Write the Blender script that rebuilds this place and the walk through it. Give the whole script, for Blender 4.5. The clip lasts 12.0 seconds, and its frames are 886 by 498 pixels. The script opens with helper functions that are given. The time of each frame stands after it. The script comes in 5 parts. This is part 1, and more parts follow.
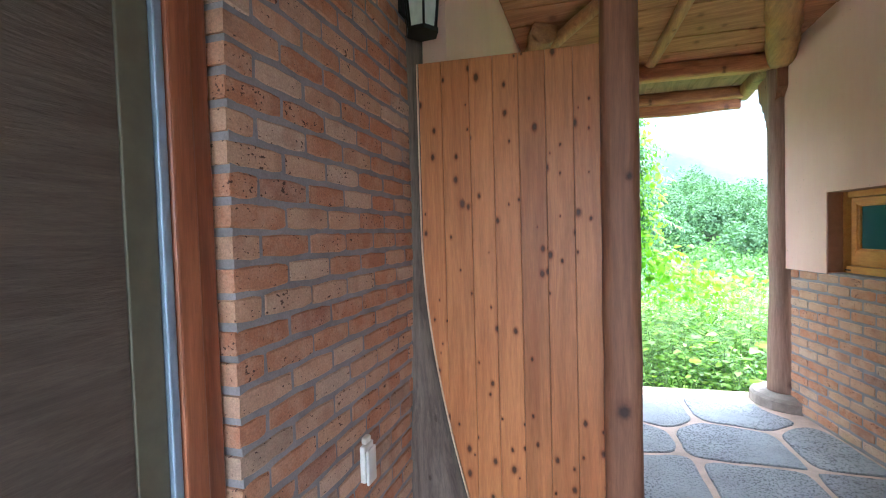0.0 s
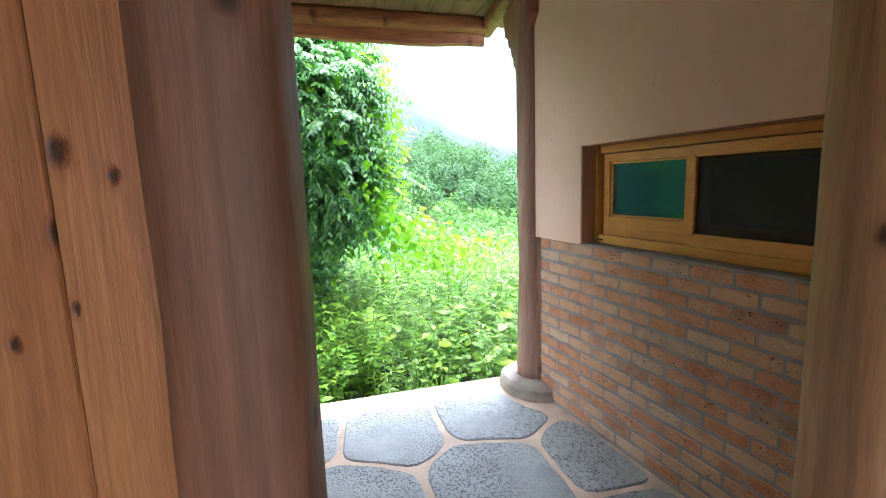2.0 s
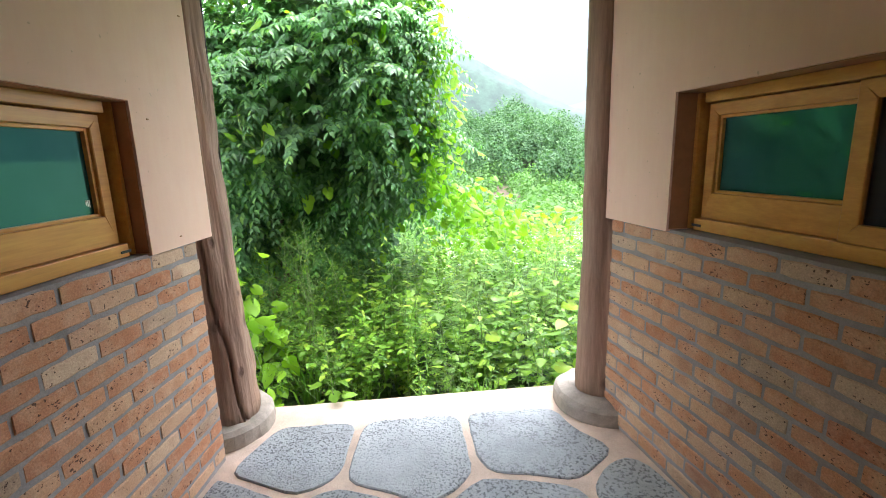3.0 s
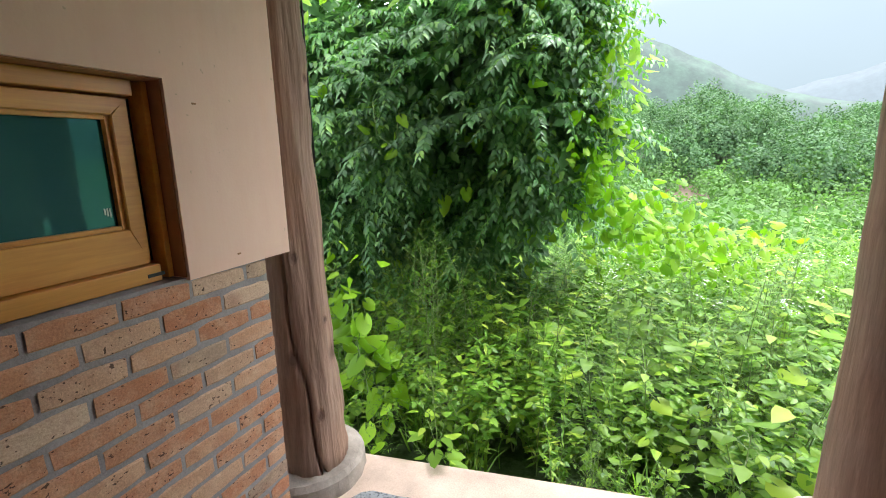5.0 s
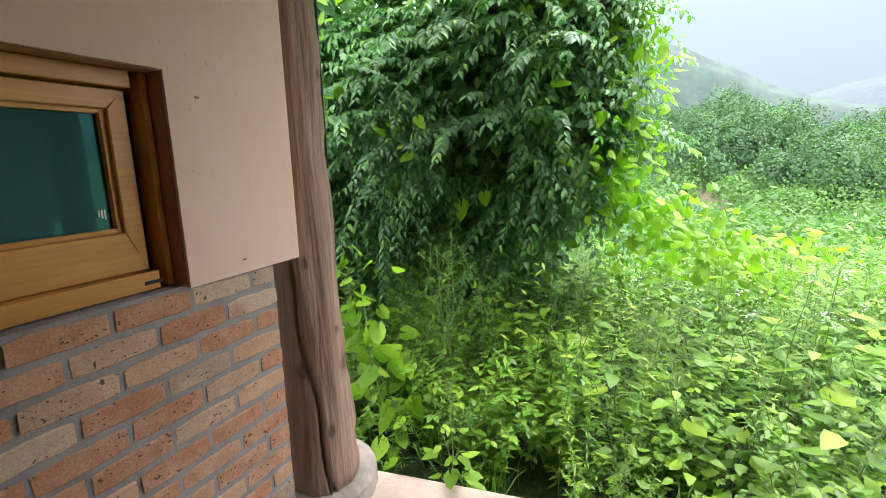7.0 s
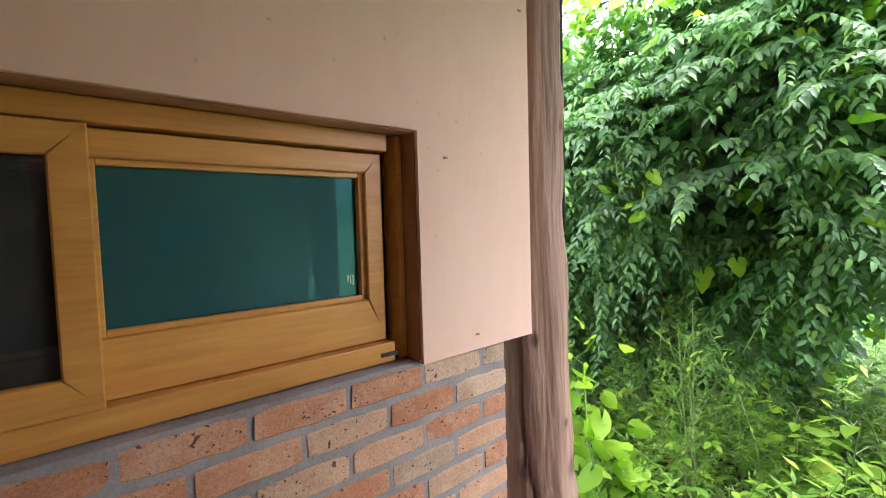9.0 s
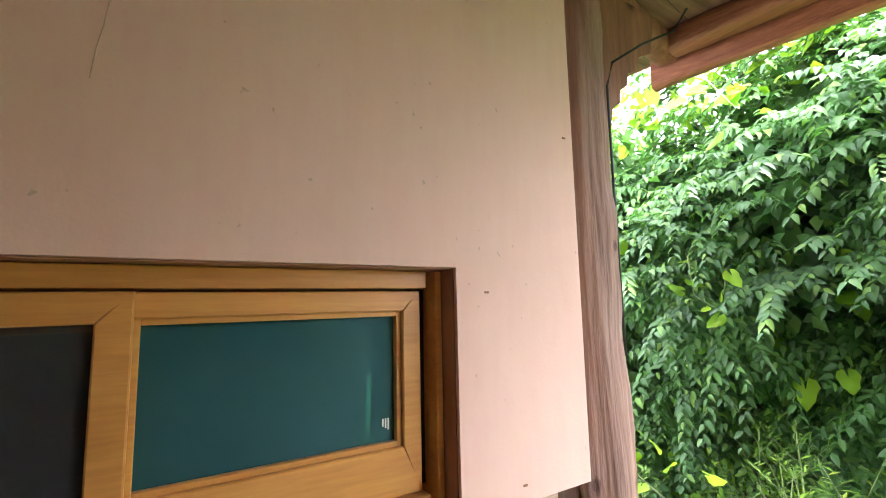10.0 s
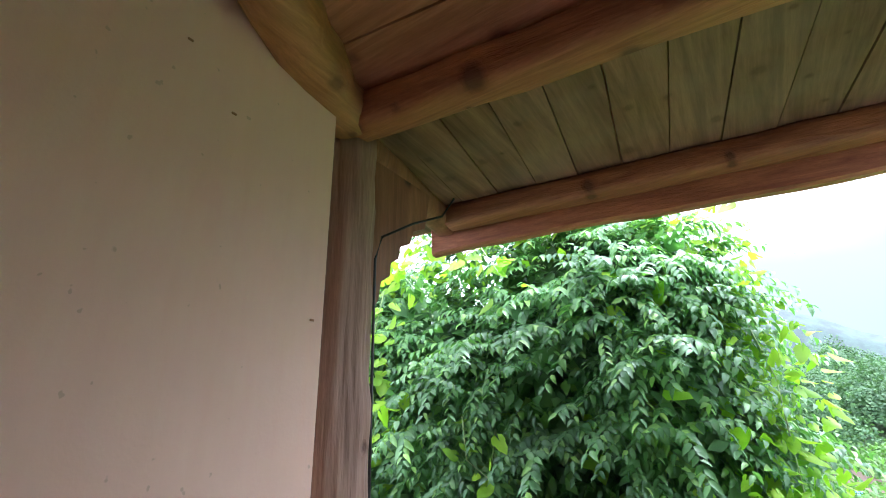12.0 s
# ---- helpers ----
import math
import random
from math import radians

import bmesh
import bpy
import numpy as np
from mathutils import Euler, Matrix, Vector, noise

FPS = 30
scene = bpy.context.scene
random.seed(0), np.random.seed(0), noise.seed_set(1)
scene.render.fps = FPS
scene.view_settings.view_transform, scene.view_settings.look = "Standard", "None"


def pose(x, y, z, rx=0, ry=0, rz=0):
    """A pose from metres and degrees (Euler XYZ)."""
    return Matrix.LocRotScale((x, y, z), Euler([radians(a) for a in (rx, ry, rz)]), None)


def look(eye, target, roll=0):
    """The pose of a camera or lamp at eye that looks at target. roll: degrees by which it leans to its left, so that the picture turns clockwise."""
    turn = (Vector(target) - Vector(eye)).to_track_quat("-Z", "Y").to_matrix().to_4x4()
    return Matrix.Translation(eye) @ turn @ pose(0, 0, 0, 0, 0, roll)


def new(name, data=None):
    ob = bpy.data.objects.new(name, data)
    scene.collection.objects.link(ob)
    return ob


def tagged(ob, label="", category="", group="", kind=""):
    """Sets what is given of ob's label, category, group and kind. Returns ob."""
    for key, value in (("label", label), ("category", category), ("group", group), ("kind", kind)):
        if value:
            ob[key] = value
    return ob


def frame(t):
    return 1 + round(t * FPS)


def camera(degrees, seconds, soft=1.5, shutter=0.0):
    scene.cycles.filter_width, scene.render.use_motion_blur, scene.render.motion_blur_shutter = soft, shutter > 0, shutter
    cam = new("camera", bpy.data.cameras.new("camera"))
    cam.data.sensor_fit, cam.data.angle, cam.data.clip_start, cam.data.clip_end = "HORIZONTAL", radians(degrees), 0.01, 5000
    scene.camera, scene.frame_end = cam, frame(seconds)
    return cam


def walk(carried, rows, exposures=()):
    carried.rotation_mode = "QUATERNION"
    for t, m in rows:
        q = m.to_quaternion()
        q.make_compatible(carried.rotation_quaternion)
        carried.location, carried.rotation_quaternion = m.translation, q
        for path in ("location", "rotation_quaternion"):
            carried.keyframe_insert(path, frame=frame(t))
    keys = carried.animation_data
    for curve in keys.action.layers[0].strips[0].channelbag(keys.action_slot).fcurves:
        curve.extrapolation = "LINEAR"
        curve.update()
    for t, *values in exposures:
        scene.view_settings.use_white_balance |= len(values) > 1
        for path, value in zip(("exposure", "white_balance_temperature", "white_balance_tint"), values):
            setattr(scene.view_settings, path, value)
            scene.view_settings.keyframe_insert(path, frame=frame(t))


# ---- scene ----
cam = camera(88.7, 12.0, 1.0)
METRES, EYE, TILT, LEAN, TURN = 4.0, 1.55, 0.0, 0.0, 22.1
ROWS = [
    (0.0, 0.0, 0.0, 0.0, -0.05, -1.98, 1.59),
    (0.5, 0.0208, 0.095, 0.007, -8.23, -2.83, 1.58),
    (1.0, 0.0562, 0.1738, 0.0079, -16.86, -4.3, 1.76),
    (1.5, 0.1127, 0.2487, 0.0114, -24.86, -6.1, 1.89),
    (2.0, 0.1693, 0.3221, 0.0068, -29.91, -8.27, 1.79),
    (2.5, 0.2201, 0.3803, 0.0044, -28.0, -10.17, 1.78),
    (3.0, 0.2878, 0.4303, -0.0032, -20.11, -11.63, 1.59),
    (3.5, 0.31, 0.4817, -0.0052, -11.02, -12.82, 1.61),
    (5.5, 0.3734, 0.6274, -0.0011, 0.89, -11.63, 1.27),
    (6.0, 0.3654, 0.6371, -0.0041, -0.01, -11.49, 1.06),
    (6.5, 0.3624, 0.6353, -0.0063, 0.25, -11.81, 1.14),
    (8.5, 0.3179, 0.671, -0.0042, 19.42, -5.34, 1.38),
    (9.0, 0.3057, 0.6926, -0.0031, 26.58, -3.19, 1.58),
    (9.5, 0.3151, 0.7093, 0.0131, 32.48, 0.97, 1.57),
    (10.0, 0.3169, 0.7101, 0.0331, 35.14, 6.86, 1.24),
    (10.5, 0.335, 0.7179, 0.0597, 34.23, 13.35, 0.83),
    (11.0, 0.3487, 0.7254, 0.077, 29.88, 17.99, 0.63),
    (11.5, 0.3467, 0.7371, 0.0837, 21.26, 20.63, 0.88),
    (12.0, 0.342, 0.7635, 0.0892, 11.23, 21.09, 1.64),
]
EXPOSURES = [(0.0, 3.6, 5150, 11), (0.5, 3.55, 5150, 11), (1.0, 3.55, 5300, 11), (1.5, 3.45, 5350, 11), (2.0, 3.25, 5500, 10), (2.5, 3.4, 5750, 10), (3.0, 2.95, 5900, 10), (3.5, 2.6, 6000, 9), (5.5, 2.4, 6050, 11), (6.5, 2.4, 6050, 11), (8.5, 2.95, 6000, 16), (9.5, 3.45, 5900, 23), (10.5, 3.65, 5900, 26), (11.5, 3.25, 5600, 26), (12.0, 2.75, 5350, 22)]
walk(cam, [(t, pose(0, 0, EYE, TILT, LEAN, TURN) @ pose(METRES * x, METRES * y, METRES * z, 90 + pitch, roll, yaw)) for t, x, y, z, yaw, pitch, roll in ROWS], EXPOSURES)

# ---------------------------------------------------------------- sky and sun
SUN_UP, SUN_TURN = radians(66), radians(42)
world = bpy.data.worlds.new("overcast_sky")
scene.world = world
world.use_nodes = True
wt = world.node_tree
wt.nodes.clear()
sky = wt.nodes.new("ShaderNodeTexSky")
sky.sky_type, sky.sun_disc, sky.sun_elevation, sky.sun_rotation = "NISHITA", False, SUN_UP, SUN_TURN
sky.air_density, sky.dust_density = 1.0, 4.0
cloud = wt.nodes.new("ShaderNodeMix")
cloud.data_type = "RGBA"
cloud.inputs[0].default_value = 0.86
cloud.inputs[7].default_value = (12.4, 12.5, 12.8, 1)
wt.links.new(sky.outputs[0], cloud.inputs[6])
back = wt.nodes.new("ShaderNodeBackground")
back.inputs[1].default_value = 0.105
wt.links.new(cloud.outputs[2], back.inputs[0])
wout = wt.nodes.new("ShaderNodeOutputWorld")
wt.links.new(back.outputs[0], wout.inputs[0])
sun = new("sun", bpy.data.lights.new("sun", "SUN"))
sun.data.energy, sun.data.angle, sun.data.color = 1.5, radians(25), (1.0, 0.98, 0.94)
sun.matrix_world = look((0, 0, 0), (-math.sin(SUN_TURN) * math.cos(SUN_UP), -math.cos(SUN_TURN) * math.cos(SUN_UP), -math.sin(SUN_UP)))

# ---------------------------------------------------------------- materials


def fill(nt, sock, v):
    if isinstance(v, bpy.types.NodeSocket):
        nt.links.new(v, sock)
    else:
        sock.default_value = (*v, 1) if isinstance(v, tuple) and len(v) == 3 and sock.type == "RGBA" else v


def base_mat(name, rough=0.7, metal=0.0):
    m = bpy.data.materials.new(name)
    m.use_nodes = True
    nt = m.node_tree
    b = nt.nodes["Principled BSDF"]
    b.inputs["Roughness"].default_value, b.inputs["Metallic"].default_value = rough, metal
    return m, nt, b


def coords(nt, scale=(1, 1, 1), which="Object", shift=False):
    tc, mp = nt.nodes.new("ShaderNodeTexCoord"), nt.nodes.new("ShaderNodeMapping")
    mp.inputs["Scale"].default_value = scale
    nt.links.new(tc.outputs[which], mp.inputs["Vector"])
    if shift:
        oi, mul = nt.nodes.new("ShaderNodeObjectInfo"), nt.nodes.new("ShaderNodeVectorMath")
        mul.operation = "SCALE"
        mul.inputs[0].default_value = (37.0, 21.0, 53.0)
        nt.links.new(oi.outputs["Random"], mul.inputs["Scale"])
        nt.links.new(mul.outputs[0], mp.inputs["Location"])
    return mp.outputs[0]


def noise_of(nt, vec, scale, detail=5.0, rough=0.6, distortion=0.0):
    n = nt.nodes.new("ShaderNodeTexNoise")
    n.inputs["Scale"].default_value, n.inputs["Detail"].default_value = scale, detail
    n.inputs["Roughness"].default_value, n.inputs["Distortion"].default_value = rough, distortion
    nt.links.new(vec, n.inputs["Vector"])
    return n.outputs["Fac"]


def cells_of(nt, vec, scale, out="Distance", feature="F1"):
    n = nt.nodes.new("ShaderNodeTexVoronoi")
    n.feature = feature
    n.inputs["Scale"].default_value = scale
    nt.links.new(vec, n.inputs["Vector"])
    return n.outputs[out]


def ramp(nt, fac, stops):
    r = nt.nodes.new("ShaderNodeValToRGB")
    els = r.color_ramp.elements
    while len(els) < len(stops):
        els.new(0.5)
    for e, (p, c) in zip(els, stops):
        e.position = p
        e.color = (c, c, c, 1) if isinstance(c, (int, float)) else (*c, 1)
    nt.links.new(fac, r.inputs[0])
    return r.outputs[0]


def mix(nt, fac, a, b, how="MIX"):
    n = nt.nodes.new("ShaderNodeMix")
    n.data_type, n.blend_type = "RGBA", how
    fill(nt, n.inputs[0], fac)
    fill(nt, n.inputs[6], a)
    fill(nt, n.inputs[7], b)
    return n.outputs[2]


def calc(nt, how, a, b):
    n = nt.nodes.new("ShaderNodeMath")
    n.operation = how
    fill(nt, n.inputs[0], a)
    fill(nt, n.inputs[1], b)
    return n.outputs[0]


def relief(nt, b, height, strength=0.4, distance=0.01):
    n = nt.nodes.new("ShaderNodeBump")
    n.inputs["Strength"].default_value, n.inputs["Distance"].default_value = strength, distance
    nt.links.new(height, n.inputs["Height"])
    nt.links.new(n.outputs[0], b.inputs["Normal"])


def rand_of(nt, island=False):
    if island:
        return nt.nodes.new("ShaderNodeNewGeometry").outputs["Random Per Island"]
    return nt.nodes.new("ShaderNodeObjectInfo").outputs["Random"]


def brick_mat():
    m, nt, b = base_mat("fired_brick", 0.9)
    v = coords(nt, shift=True)
    tone = ramp(nt, rand_of(nt), [(0.0, (0.42, 0.17, 0.082)), (0.22, (0.51, 0.24, 0.125)), (0.40, (0.45, 0.19, 0.095)), (0.58, (0.55, 0.32, 0.19)), (0.78, (0.49, 0.30, 0.19)), (0.90, (0.56, 0.40, 0.28)), (0.96, (0.34, 0.23, 0.16)), (1.0, (0.40, 0.15, 0.08))])
    blot = noise_of(nt, v, 12, 6, 0.65)
    tone = mix(nt, ramp(nt, blot, [(0.42, 0.0), (0.72, 0.6)]), tone, (0.62, 0.42, 0.28))
    tone = mix(nt, ramp(nt, noise_of(nt, v, 7, 3, 0.5), [(0.56, 0.0), (0.74, 0.5)]), tone, (0.30, 0.115, 0.06))
    grit = noise_of(nt, v, 160, 3, 0.7)
    tone = mix(nt, 0.4, tone, ramp(nt, grit, [(0.3, 0.22), (0.7, 0.78)]), "OVERLAY")
    many = ramp(nt, noise_of(nt, v, 9, 2, 0.5), [(0.42, 0.0), (0.68, 0.10)])
    holes = calc(nt, "ADD", noise_of(nt, coords(nt, (0.8, 1, 1.15), shift=True), 92, 2, 0.5), calc(nt, "SUBTRACT", many, 0.035))
    pits = ramp(nt, holes, [(0.67, 0.0), (0.70, 1.0)])
    tone = mix(nt, calc(nt, "MULTIPLY", pits, 0.85), tone, (0.05, 0.022, 0.014))
    nt.links.new(tone, b.inputs["Base Color"])
    relief(nt, b, calc(nt, "SUBTRACT", calc(nt, "MULTIPLY", grit, 0.5), pits), 0.8, 0.005)
    return m


def mortar_mat(name, colour, scale=1.0):
    m, nt, b = base_mat(name, 0.95)
    v = coords(nt)
    n1, n2 = noise_of(nt, v, 6 * scale, 6, 0.6), noise_of(nt, v, 140, 3, 0.7)
    dark, lite = tuple(c * 0.72 for c in colour), tuple(min(1, c * 1.18) for c in colour)
    c = ramp(nt, n1, [(0.3, dark), (0.7, lite)])
    c = mix(nt, 0.3, c, ramp(nt, n2, [(0.3, 0.3), (0.7, 0.7)]), "OVERLAY")
    nt.links.new(c, b.inputs["Base Color"])
    relief(nt, b, n2, 0.5, 0.004)
    return m


def plaster_mat():
    m, nt, b = base_mat("peach_plaster", 0.85)
    v = coords(nt)
    n1 = noise_of(nt, v, 1.7, 5, 0.6)
    n2 = noise_of(nt, coords(nt, (9, 9, 1.2)), 3, 5, 0.65)
    c = ramp(nt, n1, [(0.25, (0.76, 0.50, 0.375)), (0.75, (0.84, 0.575, 0.44))])
    c = mix(nt, 0.22, c, ramp(nt, n2, [(0.3, 0.42), (0.7, 0.58)]), "OVERLAY")
    speck = ramp(nt, noise_of(nt, v, 38, 2, 0.4), [(0.74, 0.0), (0.77, 1.0)])
    c = mix(nt, calc(nt, "MULTIPLY", speck, 0.35), c, (0.3, 0.2, 0.12))
    nt.links.new(c, b.inputs["Base Color"])
    relief(nt, b, mix(nt, 0.3, noise_of(nt, v, 11, 5, 0.6), noise_of(nt, v, 130, 3, 0.6)), 0.22, 0.006)
    return m


def wood_mat(name, dark, lite, along="Z", rough=0.7, knots=0.0, grain=1.0, island=False, weather=0.0, kscale=(5, 5, 4), deep=0.35):
    """Wood whose fibres run along one axis of the object."""
    m, nt, b = base_mat(name, rough)
    s = {"X": (0.5, 7, 7), "Y": (7, 0.5, 7), "Z": (7, 7, 0.5)}[along]
    v = coords(nt, s, shift=True)
    g1 = noise_of(nt, v, 2.2 * grain, 7, 0.62, 0.9)
    g2 = noise_of(nt, v, 11 * grain, 4, 0.6, 0.3)
    c = ramp(nt, g1, [(0.28, dark), (0.5, tuple((p + q) / 2 for p, q in zip(dark, lite))), (0.72, lite)])
    c = mix(nt, 0.4, c, ramp(nt, g2, [(0.3, 0.3), (0.7, 0.68)]), "OVERLAY")
    fine = noise_of(nt, v, 48 * grain, 3, 0.6, 0.2)
    c = mix(nt, 0.2, c, ramp(nt, fine, [(0.3, 0.25), (0.7, 0.72)]), "OVERLAY")
    r = rand_of(nt, island)
    c = mix(nt, 0.55, c, ramp(nt, r, [(0.0, 0.38), (0.5, 0.52), (1.0, 0.62)]), "OVERLAY")
    if weather:
        w = noise_of(nt, coords(nt), 2.3, 5, 0.6)
        c = mix(nt, ramp(nt, w, [(0.4, 0.0), (0.75, weather)]), c, (0.30, 0.25, 0.2))
    height = g2
    if knots:
        kv = coords(nt, kscale, shift=True)
        vo = nt.nodes.new("ShaderNodeTexVoronoi")
        vo.voronoi_dimensions = "2D"
        vo.inputs["Scale"].default_value = 1.0
        sp, cb = nt.nodes.new("ShaderNodeSeparateXYZ"), nt.nodes.new("ShaderNodeCombineXYZ")
        nt.links.new(kv, sp.inputs[0])
        p, q, r2 = {"X": (1, 2, 0), "Y": (0, 2, 1), "Z": (0, 1, 2)}[along]
        nt.links.new(calc(nt, "ADD", sp.outputs[p], sp.outputs[q]), cb.inputs[0])
        nt.links.new(sp.outputs[r2], cb.inputs[1])
        nt.links.new(cb.outputs[0], vo.inputs["Vector"])
        wob = calc(nt, "MULTIPLY", noise_of(nt, kv, 9, 3, 0.6), 0.09)
        keep = calc(nt, "GREATER_THAN", vo.outputs["Color"], 0.48)
        near = calc(nt, "DIVIDE", calc(nt, "ADD", vo.outputs["Distance"], wob), calc(nt, "ADD", calc(nt, "MULTIPLY", vo.outputs["Color"], 1.9), -0.45))
        halo = calc(nt, "MULTIPLY", ramp(nt, near, [(0.12, 1.0), (0.30, 0.0)]), keep)
        c = mix(nt, calc(nt, "MULTIPLY", halo, 0.6 * knots), c, (dark[0] * 0.75, dark[1] * 0.5, dark[2] * 0.45))
        spot = calc(nt, "MULTIPLY", ramp(nt, near, [(0.11, 1.0), (0.15, 0.5), (0.2, 0.0)]), keep)
        c = mix(nt, calc(nt, "MULTIPLY", spot, knots), c, tuple(x * 0.18 for x in dark))
        height = calc(nt, "SUBTRACT", g2, spot)
    nt.links.new(c, b.inputs["Base Color"])
    relief(nt, b, height, deep, 0.006)
    return m


def stone_mat():
    m, nt, b = base_mat("flagstone", 0.8)
    v = coords(nt, shift=True)
    c = ramp(nt, rand_of(nt), [(0.0, (0.32, 0.33, 0.345)), (0.5, (0.38, 0.39, 0.40)), (1.0, (0.29, 0.30, 0.325))])
    n1 = noise_of(nt, v, 4, 6, 0.65)
    c = mix(nt, 0.5, c, ramp(nt, n1, [(0.3, 0.3), (0.7, 0.66)]), "OVERLAY")
    pit = ramp(nt, noise_of(nt, v, 72, 3, 0.55), [(0.53, 0.0), (0.60, 1.0)])
    area = ramp(nt, noise_of(nt, v, 1.1, 2, 0.5), [(0.36, 0.15), (0.52, 1.0)])
    pit = calc(nt, "MULTIPLY", pit, area)
    c = mix(nt, calc(nt, "MULTIPLY", pit, 0.7), c, (0.06, 0.06, 0.07))
    nt.links.new(c, b.inputs["Base Color"])
    relief(nt, b, calc(nt, "SUBTRACT", noise_of(nt, v, 60, 4, 0.6), pit), 0.7, 0.006)
    return m


def plain_mat(name, colour, rough=0.6, metal=0.0, vary=0.12, scale=20):
    m, nt, b = base_mat(name, rough, metal)
    n = noise_of(nt, coords(nt, shift=True), scale, 5, 0.6)
    c = ramp(nt, n, [(0.3, tuple(x * (1 - vary) for x in colour)), (0.7, tuple(min(1, x * (1 + vary)) for x in colour))])
    nt.links.new(c, b.inputs["Base Color"])
    relief(nt, b, n, 0.1, 0.002)
    return m


def leaf_mat(name, stops, glow=0.35, rough=0.45, scale=2.0, shine=0.3):
    """Thin leaf: light passes through to the far side."""
    m = bpy.data.materials.new(name)
    m.use_nodes = True
    nt = m.node_tree
    b, out = nt.nodes["Principled BSDF"], nt.nodes["Material Output"]
    b.inputs["Roughness"].default_value = rough
    b.inputs["Specular IOR Level"].default_value = shine
    c = ramp(nt, rand_of(nt, True), stops)
    c = mix(nt, 0.5, c, ramp(nt, noise_of(nt, coords(nt), scale, 3, 0.5), [(0.3, 0.2), (0.7, 0.8)]), "OVERLAY")
    nt.links.new(c, b.inputs["Base Color"])
    tr, sh = nt.nodes.new("ShaderNodeBsdfTranslucent"), nt.nodes.new("ShaderNodeMixShader")
    nt.links.new(mix(nt, 1.0, c, (1.0, 1.25, 0.45), "MULTIPLY"), tr.inputs[0])
    sh.inputs[0].default_value = glow
    nt.links.new(b.outputs[0], sh.inputs[1])
    nt.links.new(tr.outputs[0], sh.inputs[2])
    nt.links.new(sh.outputs[0], out.inputs[0])
    return m


def glass_mat():
    m, nt, b = base_mat("teal_window_glass", 0.03)
    n = noise_of(nt, coords(nt), 2.5, 3, 0.5)
    nt.links.new(ramp(nt, n, [(0.3, (0.034, 0.115, 0.120)), (0.7, (0.052, 0.155, 0.158))]), b.inputs["Base Color"])
    b.inputs["Transmission Weight"].default_value = 0.35
    b.inputs["IOR"].default_value = 1.75
    b.inputs["Specular Tint"].default_value = (0.25, 0.85, 0.78, 1)
    return m


def mesh_screen_mat():
    m, nt, b = base_mat("insect_mesh", 0.8)
    b.inputs["Base Color"].default_value = (0.03, 0.03, 0.028, 1)
    out = nt.nodes["Material Output"]
    tp, sh = nt.nodes.new("ShaderNodeBsdfTransparent"), nt.nodes.new("ShaderNodeMixShader")
    sh.inputs[0].default_value = 0.62
    nt.links.new(tp.outputs[0], sh.inputs[1])
    nt.links.new(b.outputs[0], sh.inputs[2])
    nt.links.new(sh.outputs[0], out.inputs[0])
    return m


def ground_mat():
    m, nt, b = base_mat("weedy_soil", 0.95)
    v = coords(nt)
    c = ramp(nt, noise_of(nt, v, 1.2, 7, 0.65), [(0.3, (0.02, 0.03, 0.01)), (0.55, (0.035, 0.06, 0.014)), (0.75, (0.06, 0.085, 0.022))])
    far = ramp(nt, noise_of(nt, v, 0.08, 5, 0.6), [(0.35, (0.025, 0.05, 0.012)), (0.65, (0.05, 0.09, 0.02))])
    nt.links.new(mix(nt, 0.5, c, far), b.inputs["Base Color"])
    relief(nt, b, noise_of(nt, v, 5, 6, 0.6), 0.8, 0.1)
    return m


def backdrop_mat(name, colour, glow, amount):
    """Far ridge; the rain mist before it is put in as pale emission."""
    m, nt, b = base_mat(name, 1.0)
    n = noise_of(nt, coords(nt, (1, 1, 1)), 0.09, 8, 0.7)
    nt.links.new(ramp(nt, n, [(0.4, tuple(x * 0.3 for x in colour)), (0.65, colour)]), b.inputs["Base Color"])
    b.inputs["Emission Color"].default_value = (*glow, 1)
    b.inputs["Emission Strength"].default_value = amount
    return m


def sky_sheet_mat(top):
    """Glow of the sheet before the low sky, fading out towards its upper rim."""
    m = bpy.data.materials.new("sky_sheet_glow")
    m.use_nodes = True
    nt = m.node_tree
    out = nt.nodes["Material Output"]
    nt.nodes.remove(nt.nodes["Principled BSDF"])
    em, tp, sh, sp = (nt.nodes.new("ShaderNode" + k) for k in ("Emission", "BsdfTransparent", "MixShader", "SeparateXYZ"))
    v = coords(nt)
    nt.links.new(v, sp.inputs[0])
    puff = noise_of(nt, v, 0.004, 5, 0.55)
    up = calc(nt, "ADD", calc(nt, "DIVIDE", sp.outputs[2], top), calc(nt, "MULTIPLY", puff, 0.16))
    nt.links.new(ramp(nt, up, [(0.15, (0.120, 0.143, 0.150)), (0.6, (0.150, 0.177, 0.188)), (1.0, (0.30, 0.32, 0.34))]), em.inputs[0])
    nt.links.new(ramp(nt, up, [(0.66, 1.0), (1.0, 0.0)]), sh.inputs[0])
    nt.links.new(tp.outputs[0], sh.inputs[1])
    nt.links.new(em.outputs[0], sh.inputs[2])
    nt.links.new(sh.outputs[0], out.inputs[0])
    return m


